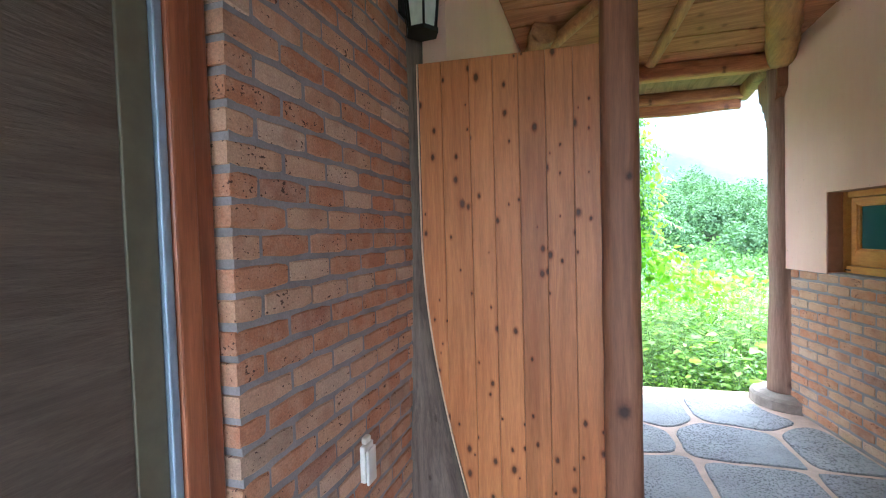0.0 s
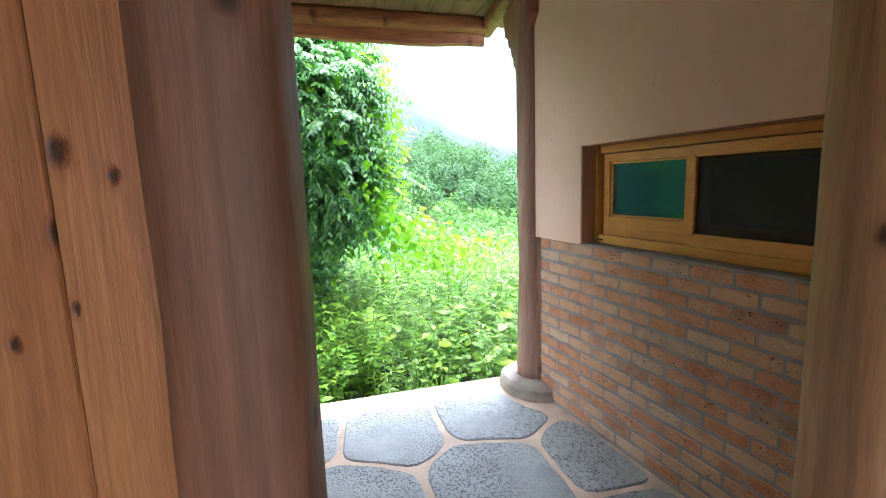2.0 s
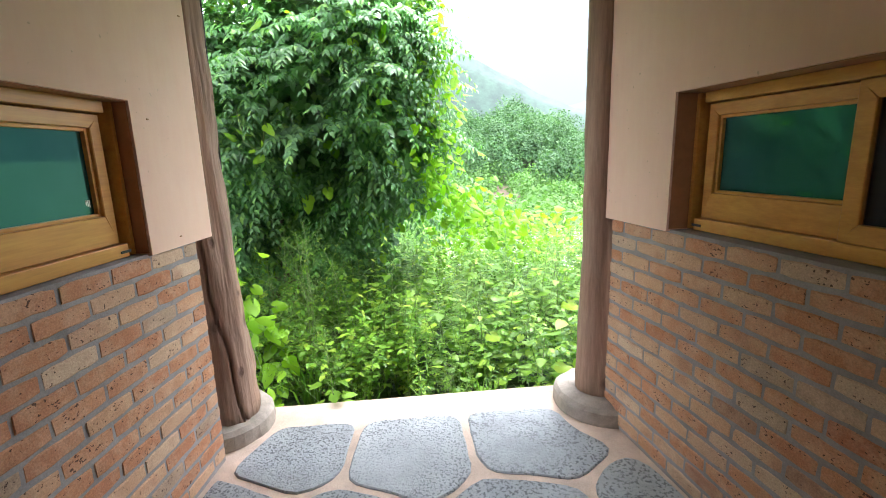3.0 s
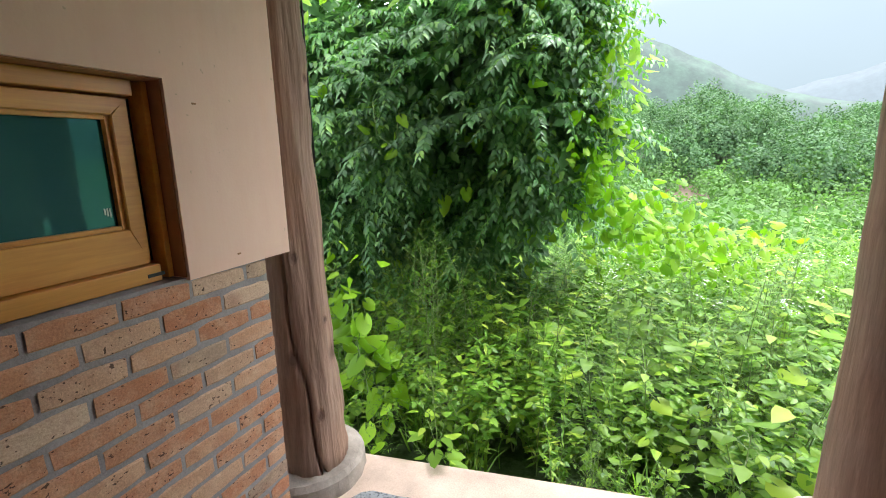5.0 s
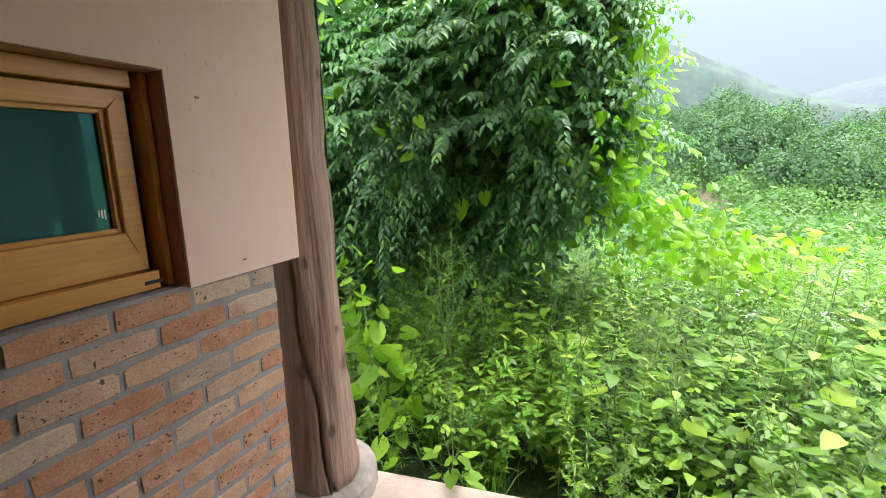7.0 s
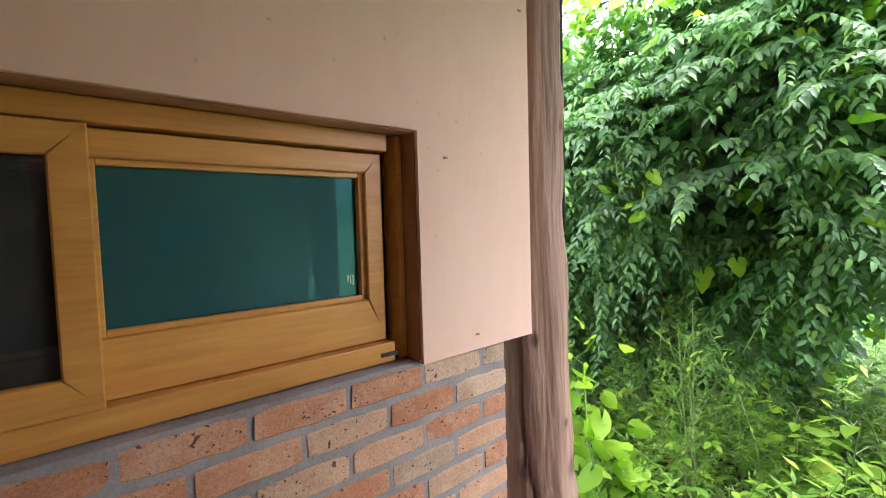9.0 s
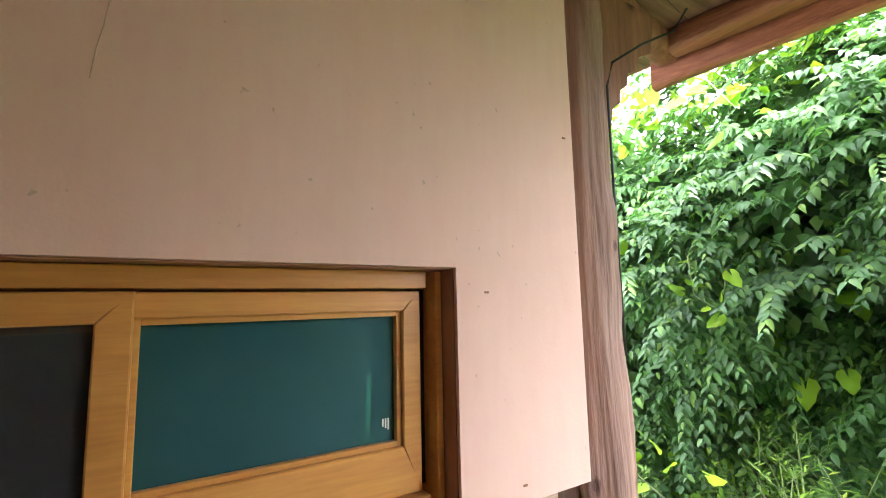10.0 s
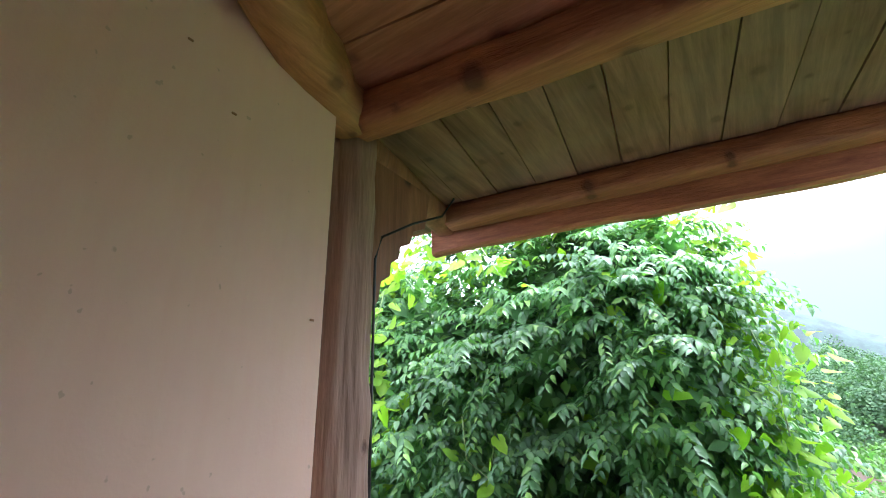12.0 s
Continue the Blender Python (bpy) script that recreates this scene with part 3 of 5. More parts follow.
squared_log("eave_beam", (a.x + 0.12, a.y + 0.02, 2.90), (b.x, b.y + 0.02, 2.90), 0.06, "dark squared beam behind the eave board", BEAM, 0.006, 21, 5)


def eave_board():
    """Thick board with a hewn, wavering lower edge."""
    bm = bmesh.new()
    n, rows = 40, []
    for i in range(n):
        a = -0.02 + 2.28 * i / (n - 1)
        low = 2.745 + 0.012 * math.sin(a * 3.1) + 0.014 * noise.noise(Vector((a * 2.2, 0.3, 5)))
        rows.append([bm.verts.new(EAVE[0] + EAVE[1] * a + EAVE[2] * d + Z * z) for d, z in ((0.03, low + 0.012), (0.018, low), (-0.02, low), (-0.03, low + 0.012), (-0.03, 2.895), (0.03, 2.895))])
    for r, s in zip(rows, rows[1:]):
        for k in range(6):
            bm.faces.new((r[k], r[(k + 1) % 6], s[(k + 1) % 6], s[k]))
    bm.faces.new(rows[0]), bm.faces.new(rows[-1])
    tagged(part("eave_board", bm, BEAM, None, "thick red-brown eave board with a wavering hewn edge", at=EAVE[0] + Z * 2.75), "", "board", "roof timbers")


eave_board()

# ---------------------------------------------------------------- posts


def base_stone(x, y, r, label):
    bm = bmesh.new()
    rings = []
    for z, s in ((FLOOR - 0.03, 1.02), (FLOOR + 0.075, 1.0), (FLOOR + 0.098, 0.93), (FLOOR + 0.115, 0.70)):
        rings.append([bm.verts.new((x + r * s * (1 + 0.05 * noise.noise(Vector((k * 0.9, z * 9, x)))) * math.cos(k * math.pi / 18), y + r * s * math.sin(k * math.pi / 18), z + 0.011 * noise.noise(Vector((k * 1.7, z * 5, y))))) for k in range(36)])
    for p, q in zip(rings, rings[1:]):
        for k in range(36):
            bm.faces.new((p[k], p[(k + 1) % 36], q[(k + 1) % 36], q[k]))
    bm.faces.new(rings[0]), bm.faces.new(rings[-1])
    tagged(part("post_base_stone", bm, BASE_STONE, None, label, at=(x, y, FLOOR)), "", "base stone", "post base stones")


base_stone(-0.98, 4.35, 0.285, "round hewn granite base under the cracked post")
base_stone(1.27, 4.60, 0.29, "round hewn granite base under the straight post")


def crack(s, a):
    """Two deep drying cracks that wander up the trunk."""
    d = 0.0
    for centre, deep, reach in ((3.72 + 1.97 * s + 0.08 * math.sin(s * 31), 0.05, 0.50), (4.75 - 0.3 * s + 0.05 * math.sin(s * 40), 0.012, 0.3)):
        off = (a - centre + math.pi) % (2 * math.pi) - math.pi
        d += deep * math.exp(-(off / 0.032) ** 2) * max(0.0, 1 - s / reach) ** 0.4 if s < reach else 0
    p = Vector((math.cos(a) * 2.6, math.sin(a) * 2.6, s * 5))
    return d + 0.010 * noise.noise(p) + 0.004 * noise.noise(p * Vector((5, 5, 2)).x)


n = 44
pts = [(-0.915 - 0.012 * math.sin(i / (n - 1) * 3) + 0.008 * noise.noise(Vector((i * 0.3, 0, 1))), 4.33, FLOOR + 0.10 + 2.72 * i / (n - 1)) for i in range(n)]
post_left = thing("porch_post", (-0.915, 4.33, FLOOR + 0.1), "weathered trunk post with a deep drying crack", "post", "porch posts")
part("trunk", tube(pts, lambda s: 0.165 - 0.11 * min(s, 0.35) - 0.03 * max(0, s - 0.35), 168, 3, 0.07, crack), TRUNK_WOOD, post_left, smooth=True)
pts = [(1.225 - 0.045 * (i / 29) ** 0.7 + 0.006 * noise.noise(Vector((i * 0.4, 3, 1))), 4.58, FLOOR + 0.10 + 2.72 * i / 29) for i in range(30)]
post_right = thing("porch_post", (1.225, 4.58, FLOOR + 0.1), "straight weathered round trunk post", "post", "porch posts")
part("trunk", tube(pts, lambda s: 0.13 - 0.10 * min(s, 0.3) - 0.02 * s, 28, 8, 0.05), TRUNK_WOOD, post_right, smooth=True)


def bracket(parent, x, y):
    """Carved bracket through the post head, its outer end cut in scallops."""
    bm = bmesh.new()
    prof = [(-0.13, 2.83), (-0.13, 2.66), (-0.06, 2.55), (0.10, 2.24), (0.14, 2.30), (0.155, 2.37), (0.20, 2.40), (0.205, 2.45), (0.25, 2.48), (0.26, 2.53), (0.32, 2.56), (0.34, 2.62), (0.42, 2.66), (0.46, 2.83)]
    sides = [[bm.verts.new((x + s, y + p, q)) for p, q in prof] for s in (-0.045, 0.045)]
    for f in sides:
        bm.faces.new(f)
    for k in range(len(prof)):
        j = (k + 1) % len(prof)
        bm.faces.new((sides[0][k], sides[0][j], sides[1][j], sides[1][k]))
    part("bracket", bm, POST_WOOD, parent, "carved bracket with a scalloped end")


bracket(post_left, -0.915, 4.33)
bracket(post_right, 1.185, 4.58)


def squared_post(x, y, hx, hy, z1, label, seed, material=POST_WOOD):
    p = line((x, y, FLOOR), (x, y, z1), 22, 0.006, seed)
    t = tube(p, lambda s: hx, 32, seed, 0.03, power=4.0, squash=hy / hx)
    return tagged(part("passage_post", t, material, None, label, at=(x, y, FLOOR), smooth=True), "", "post", "passage posts")


squared_post(-0.022, 1.99, 0.074, 0.080, 2.99, "hewn reddish brown post with dark knots", 5)
squared_post(1.052, 2.13, 0.100, 0.100, 2.99, "hewn honey-brown wooden post with knots beside the opening", 6, PASSAGE_WOOD)

# the curved tree trunk between brick wall and planks
pts = []
for i in range(34):
    s = i / 33
    z = FLOOR + s * 2.93
    pts.append((-1.03 + 0.16 * max(0, 1 - z / 1.5) ** 1.6, 2.04, z))
part("trunk_post", tube(pts, lambda s: 0.118 + 0.09 * max(0, 1 - s * 1.9) ** 1.5, 30, 11, 0.06), GREY_TRUNK, None, "", at=(-0.95, 2.04, FLOOR), smooth=True)
tagged(bpy.data.objects["trunk_post"], "grey peeled tree trunk post, flaring at its foot", "post", "passage posts")

# plank partition, scribed to the trunk
partition = thing("plank_partition", (-0.46, 1.98, FLOOR), "varnished knotty pine plank partition, full of dark knots", "partition")


def trunk_edge(z):
    return -0.908 + 0.30 * max(0, 1 - z / 1.55) ** 1.75


seams = [-0.905, -0.79, -0.655, -0.545, -0.43, -0.315, -0.20, -0.085]
for k in range(7):
    bm = bmesh.new()
    rows = []
    steps = 24 if k < 3 else 2
    for i in range(steps):
        z = FLOOR + (2.352 - 0.06 * (seams[k] + 0.905) - FLOOR) * i / (steps - 1)
        z_r = FLOOR + (2.352 - 0.06 * (seams[k + 1] + 0.905) - FLOOR) * i / (steps - 1)
        xa, xb = max(seams[k] + 0.0006, trunk_edge(z)), max(seams[k + 1] - 0.0006, trunk_edge(z) + 0.002)
        if xb - xa < 0.01:
            xb = xa + 0.01
        rows.append([bm.verts.new((xx, yy, zz)) for xx, yy, zz in ((xa, 1.979, z), (xa + 0.0022, 1.976, z), (xb - 0.0022, 1.976, z_r), (xb, 1.979, z_r), (xb, 2.004, z_r), (xa, 2.004, z))])
    for r, q in zip(rows, rows[1:]):
        for j in range(6):
            bm.faces.new((r[j], r[(j + 1) % 6], q[(j + 1) % 6], q[j]))
    bm.faces.new(rows[0]), bm.faces.new(rows[-1])
    part("plank", bm, PLANK, partition)

bm = bmesh.new()
rows = []
for i in range(40):
    z = FLOOR + (2.35 - FLOOR) * i / 39
    x = trunk_edge(z)
    rows.append([bm.verts.new(q) for q in ((x - 0.007, 1.990, z), (x - 0.005, 1.970, z), (x + 0.002, 1.970, z), (x + 0.002, 1.9755, z))])
for r, q in zip(rows, rows[1:]):
    for j in range(3):
        bm.faces.new((r[j], r[j + 1], q[j + 1], q[j]))
part("scribed_edge", bm, PALE_EDGE, partition, "pale freshly cut edge against the trunk")

# ---------------------------------------------------------------- dark door and its frame
dd = (HALL[0] + HALL[2] * -0.045, HALL[1], HALL[2])
door = thing("door_1", dd[0] + dd[1] * -0.2, "dark veneered door standing in a reddish frame", "door", kind="structure")
bm = bmesh.new()
slab(bm, dd, (-0.066, -0.004), (-0.12, 0.0), (FLOOR, 2.6), 0.006)
slab(bm, dd, (-0.128, -0.067), (-0.12, 0.018), (FLOOR, 2.6), 0.006)
part("door_frame", bm, RED_FRAME, door)
part("door_seal", one_slab(dd, (-0.152, -0.130), (-0.12, 0.010), (FLOOR, 2.6), 0.004), STEEL_BLUE, door)
part("door_leaf", one_slab(dd, (-1.05, -0.225), (-0.06, -0.004), (FLOOR + 0.01, 2.59)), DOOR_WOOD, door)
part("door_stile", one_slab(dd, (-0.223, -0.154), (-0.06, 0.0), (FLOOR + 0.01, 2.59), 0.003), DOOR_STILE, door)
part("door_frame", one_slab(dd, (-1.15, -1.055), (-0.12, 0.0), (FLOOR, 2.6), 0.006), RED_FRAME, door)
tagged(part("wall_over_door", one_slab(dd, (-1.2, 0.0), (-0.15, -0.01), (2.6, 3.0)), PLASTER, None, "peach plaster above the dark door"), "", "wall", "", "structure")

# ---------------------------------------------------------------- ground and distance


def height(x, y):
    d = max(0.0, y - 4.6)
    h = -0.32 - 0.05 * min(d, 3) - 0.165 * max(0, min(d - 3, 21)) + 0.132 * max(0, d - 33) * (1 - 0.0095 * max(-20, min(50, x - 4)))
    h += 3.2 * noise.noise(Vector((x * 0.055, y * 0.04, 5.0))) * max(0, min(1, (d - 44) / 25))
    return h + 0.08 * noise.noise(Vector((x * 0.35, y * 0.35, 2.0))) + 0.9 * noise.noise(Vector((x * 0.03, y * 0.03, 7.0))) * min(1, d / 30)


def ground_sheet():
    bm = bmesh.new()
    xs = [-900, -500, -250, -140] + [-90 + 3 * i for i in range(20)] + [-30 + 1.0 * i for i in range(90)] + [60 + 4 * i for i in range(20)] + [140, 250, 500, 900]
    ys = [-60, -30, -10, 0, 3] + [4.6 + 0.8 * i for i in range(40)] + [37 + 3 * i for i in range(30)] + [127 + 20 * i for i in range(4)] + [260, 500, 900]
    grid = [[bm.verts.new((x, y, height(x, min(y, 128)))) for x in xs] for y in ys]
    for r, s in zip(grid, grid[1:]):
        for i in range(len(xs) - 1):
            bm.faces.new((r[i], r[i + 1], s[i + 1], s[i]))
    g = part("ground", bm, SOIL, None, "sloping weedy ground that falls into a green valley", smooth=True)
    tagged(g, "", "ground", "", "structure")


ground_sheet()


def ridge(name, dist, peaks, material, label):
    """A hill line at one distance; peaks: bearing in degrees, height."""
    bm = bmesh.new()
    rows = []
    n = 150
    for i in range(n):
        b = radians(-75 + 150 * i / (n - 1))
        top = sum(h * math.exp(-((math.degrees(b) - c) / w) ** 2) for c, w, h in peaks)
        top += dist * 0.006 * noise.noise(Vector((i * 0.35, dist, 0))) + dist * 0.003 * noise.noise(Vector((i * 1.3, dist, 4)))
        rows.append([bm.verts.new((math.sin(b) * dist * k, math.cos(b) * dist * k, z)) for k, z in ((1.0, -10), (1.05, top * 0.45), (1.1, top * 0.8), (1.15, top), (1.4, -10))])
    for r, s in zip(rows, rows[1:]):
        for k in range(4):
            bm.faces.new((r[k], r[k + 1], s[k + 1], s[k]))
    tagged(part(name, bm, material, None, label, smooth=True), "", "backdrop", "", "structure")


def low_sky_sheet(dist, b0, b1, top):
    """Added glowing sheet that dims the bright low sky behind the valley, thinning upwards."""
    bm = bmesh.new()
    rows = [[bm.verts.new((math.sin(radians(b)) * dist, math.cos(radians(b)) * dist, top * k / 12 - 20)) for k in range(13)] for b in [b0 + (b1 - b0) * i / 40 for i in range(41)]]
    for r, q in zip(rows, rows[1:]):
        for k in range(12):
            bm.faces.new((r[k], r[k + 1], q[k + 1], q[k]))
    tagged(part("backdrop_sky_sheet", bm, SKY_SHEET, None, "added glowing blue-grey sheet that tones down the low misty sky", smooth=True), "", "backdrop", "", "structure")


low_sky_sheet(1300, -22, 42, 640)
ridge("backdrop_ridge", 420, [(-6, 19, 104), (-45, 30, 80), (45, 22, 55)], HAZE_GLOW_NEAR, "wooded mountain ridge, its rain-mist haze put in as pale glow")
ridge("backdrop_far_ridge", 900, [(28, 16, 120), (-30, 40, 150), (60, 20, 110)], HAZE_GLOW_FAR, "far mountain ridge, its mist put in as a stronger pale glow")

# ---------------------------------------------------------------- leaves


def grid_leaf(tip=0.0, wide=0.5, fold=0.18, at=0.45):
    """Pointed leaf of unit length, folded along its midrib."""
    v = np.array([(0, 0, 0), (at, wide / 2, fold * wide), (at, -wide / 2, fold * wide), (at, 0, 0), (1, 0, tip)])
    return v, [(0, 3, 1), (0, 2, 3), (1, 3, 4), (3, 2, 4)]


def heart_leaf(lobes=0.0):
    """Broad leaf of unit length, heart-shaped or with three lobes."""
    out = []
    for k in range(11):
        a = math.pi * (k / 10) * 1.86 - math.pi * 0.93
        r = 0.5 * (1 - 0.16 * abs(math.sin(a)) + lobes * (abs(math.cos(1.5 * a)) - 0.6))
        r *= 1 + 0.5 * max(0, math.cos(a)) ** 7
        out.append((0.42 + r * math.cos(a), r * math.sin(a) * 0.95, 0.05 * math.cos(2 * a) - 0.08 * abs(math.sin(a))))
    v = np.array([(0.42, 0, 0.02)] + out)
    return v, [(0, k + 1, k + 2) for k in range(10)]


def blade_leaf():
    v = np.array([(0, 0.02, 0), (0, -0.02, 0), (0.45, 0.016, 0.16), (0.45, -0.016, 0.16), (0.8, 0.01, 0.12), (0.8, -0.01, 0.12), (1, 0, -0.02)])
    return v, [(0, 1, 3), (0, 3, 2), (2, 3, 5), (2, 5, 4), (4, 5, 6)]


def round_leaf(wide=0.56, fold=0.16, tip=-0.1):
    """Ovate leaf of unit length with a drawn-out tip, folded along its midrib."""
    v = np.array([(0, 0, 0), (0.26, wide * 0.46, fold * wide), (0.26, 0, 0), (0.26, -wide * 0.46, fold * wide), (0.62, wide * 0.36, fold * wide * 0.6 - 0.02), (0.62, 0, -0.03), (0.62, -wide * 0.36, fold * wide * 0.6 - 0.02), (1, 0, tip)])
    return v, [(0, 2, 1), (0, 3, 2), (1, 2, 5), (1, 5, 4), (2, 3, 6), (2, 6, 5), (4, 5, 7), (5, 6, 7)]


OVATE = round_leaf(0.66, 0.10, -0.12)
LANCE = round_leaf(0.50, 0.20, -0.20)
DROOP, NARROW, HEART, LOBED, BLADE = round_leaf(), grid_leaf(-0.05, 0.2, 0.1), heart_leaf(), heart_leaf(0.28), blade_leaf()
KITE = grid_leaf(-0.08, 0.55)
CLUMP = (np.array([(0, 0, 0), (0.5, 0.42, 0.12), (1, 0, 0.1), (0.5, -0.42, 0.12)]), [(0, 3, 1), (1, 3, 2)])


def unit(a):
    return a / np.maximum(np.linalg.norm(a, axis=-1, keepdims=True), 1e-9)


class Foliage:
    """Gathers leaves and thin stems as arrays, and writes them into one mesh."""

    def __init__(self):
        self.v, self.f, self.n = [], [], 0

    def add(self, leaf, pos, way, normal, size):
        lv, lf = leaf
        pos, way = np.atleast_2d(pos), unit(np.atleast_2d(way))
        side = unit(np.cross(np.atleast_2d(normal), way))
        up = np.cross(way, side)
        size = np.broadcast_to(np.asarray(size, float), (len(pos),))[:, None, None]
        w = pos[:, None, :] + size * (lv[None, :, 0:1] * way[:, None] + lv[None, :, 1:2] * side[:, None] + lv[None, :, 2:3] * up[:, None])
        self.raw(w.reshape(-1, 3), (np.array(lf)[None] + (np.arange(len(pos)) * len(lv))[:, None, None]).reshape(-1, 3))

    def raw(self, v, f):
        self.v.append(v)
        self.f.append(f + self.n)
        self.n += len(v)

    def stem(self, pts, r0, r1):
        pts = np.array(pts, float)
        vs, fs, n = [], [], len(pts)
        for i, p in enumerate(pts):
            r = r0 + (r1 - r0) * i / (n - 1)
            for k in range(3):
                a = 2.094 * k
                vs.append((p[0] + r * math.cos(a), p[1] + r * math.sin(a), p[2]))
        for i in range(n - 1):
            for k in range(3):
                a, b, c, d = 3 * i + k, 3 * i + (k + 1) % 3, 3 * i + 3 + (k + 1) % 3, 3 * i + 3 + k
                fs += [(a, b, c), (a, c, d)]
        self.raw(np.array(vs), np.array(fs))

    def arrays(self):
        return np.concatenate(self.v), np.concatenate(self.f)

    def mesh(self, name, material):
        v, f = self.arrays()
        me = bpy.data.meshes.new(name)
        me.vertices.add(len(v)), me.loops.add(len(f) * 3), me.polygons.add(len(f))
        me.vertices.foreach_set("co", v.astype(np.float32).ravel())
        me.loops.foreach_set("vertex_index", f.astype(np.int32).ravel())
        me.polygons.foreach_set("loop_start", np.arange(0, len(f) * 3, 3, dtype=np.int32))
        me.update(calc_edges=True)
        me.validate()
        me.materials.append(material)
        return me


rng = np.random.default_rng(5)

# ---------------------------------------------------------------- weeds: one plant of each kind, as leaves and stems


def broad_weed(h, n, size):
    lf, st = Foliage(), Foliage()
    lean = rng.normal(0, 0.12, 2)
    spine = [(lean[0] * (s ** 1.5) * h, lean[1] * (s ** 1.5) * h, s * h) for s in np.linspace(0, 1, 6)]
    st.stem(spine, 0.006, 0.003)
    for k in range(n):
        s = 0.25 + 0.75 * (k + rng.random()) / n
        a = k * 2.4 + rng.normal(0, 0.3)
        base = np.array((lean[0] * (s ** 1.5) * h, lean[1] * (s ** 1.5) * h, s * h))
        out = np.array((math.cos(a), math.sin(a), 0.25))
        reach = size * (0.5 + 0.5 * rng.random())
        st.stem([base, base + out * reach * 0.5 + (0, 0, 0.02), base + out * reach], 0.003, 0.002)
        lf.add((HEART, LOBED, OVATE)[int(rng.random() * 3)], base + out * reach, out + (0, 0, -0.32 + 0.22 * rng.normal()), (0.22 * rng.normal(), 0.22 * rng.normal(), 1), size * (0.65 + 0.6 * rng.random()))
    return lf, st


def tall_weed(h, n, size):
    lf, st = Foliage(), Foliage()
    lean = rng.normal(0, 0.14, 2)
    spine = lambda s: np.array((lean[0] * s * s * h, lean[1] * s * s * h, s * h))
    st.stem([spine(s) for s in np.linspace(0, 1, 7)], 0.005, 0.002)
    s = np.linspace(0.12, 1, n)
    a = np.arange(n) * 2.4 + rng.normal(0, 0.3, n)
    pos = np.stack([spine(q) for q in s])
    way = np.stack([np.cos(a), np.sin(a), 0.55 - 0.9 * rng.random(n)], 1)
    lf.add(NARROW, pos, way, (0, 0, 1), size * (1.15 - 0.6 * s) * (0.8 + 0.4 * rng.random(n)))
    return lf, st


def fine_weed(h, n, size):
    lf, st = Foliage(), Foliage()
    st.stem([(0, 0, 0), (0.02, 0, h * 0.5), (0, 0.03, h)], 0.005, 0.002)
    for k in range(n):
        s = 0.2 + 0.8 * k / n
        a = k * 2.4
        b0 = np.array((0, 0, s * h))
        ln = h * (0.34 * (1.15 - s)) * (0.7 + 0.6 * rng.random())
        b1 = b0 + np.array((math.cos(a), math.sin(a), 0.9)) * ln
        st.stem([b0, (b0 + b1) / 2, b1], 0.0022, 0.001)
        m = 13
        q = np.linspace(0.2, 1, m)[:, None]
        pos = b0 + (b1 - b0) * q
        b = rng.random(m) * 6.28
        lf.add(NARROW, pos, np.stack([np.cos(b), np.sin(b), 0.4 * np.ones(m)], 1), (0.1, 0.1, 1), size * (0.7 + 0.6 * rng.random(m)))
    return lf, st


def leafy_weed(h, n, size):
    """Bushy weed with many small pointed leaves."""
    lf, st = Foliage(), Foliage()
    for j in range(4):
        a0 = j * 1.57 + rng.random()
        tip = np.array((math.cos(a0) * h * 0.28, math.sin(a0) * h * 0.28, h * (0.75 + 0.3 * rng.random())))
        st.stem([(0, 0, 0), tip * (0.35, 0.35, 0.55), tip], 0.004, 0.0015)
        q = np.linspace(0.15, 1, n)[:, None]
        pos = tip * np.concatenate([q ** 1.4, q ** 1.4, q], 1)
        a = np.arange(n) * 2.6 + rng.random()
        lf.add(DROOP, pos, np.stack([np.cos(a), np.sin(a), 0.25 - 0.45 * rng.random(n)], 1), (0, 0, 1), size * (0.7 + 0.7 * rng.random(n)))
    return lf, st


def trifoliate_weed(h, n, size):
    """Sprawling stems whose leaves come in threes."""
    lf, st = Foliage(), Foliage()
    for j in range(5):
        a0 = j * 1.257 + rng.random()
        tip = np.array((math.cos(a0) * h * 0.42, math.sin(a0) * h * 0.42, h * (0.7 + 0.35 * rng.random())))
        st.stem([(0, 0, 0), tip * (0.3, 0.3, 0.6), tip], 0.004, 0.0015)
        for q in np.linspace(0.25, 1, n):
            base = tip * (q ** 1.5, q ** 1.5, q)
            a = rng.random() * 6.28
            out = np.array((math.cos(a), math.sin(a), 0.35))
            end = base + out * size * 0.9
            st.stem([base, (base + end) / 2, end], 0.0015, 0.001)
            nrm = np.array((0.25 * rng.normal(), 0.25 * rng.normal(), 1))
            for turn in (-1.25, 0.0, 1.25):
                lf.add(OVATE, end, (math.cos(a + turn), math.sin(a + turn), -0.22), nrm, size * (0.8 + 0.35 * rng.random()))
    return lf, st


def grass_tuft(h, n, size):
    lf, st = Foliage(), Foliage()
    a = rng.random(n) * 6.28
    lean = 0.25 + 0.7 * rng.random(n)
    lf.add(BLADE, rng.normal(0, 0.05, (n, 3)) * (1, 1, 0), np.stack([np.cos(a) * lean, np.sin(a) * lean, np.ones(n)], 1), np.stack([-np.cos(a), -np.sin(a), 0.3 * np.ones(n)], 1), h * (0.5 + 0.6 * rng.random(n)))
    st.stem([(0, 0, 0), (0, 0, 0.05)], 0.01, 0.005)
    return lf, st


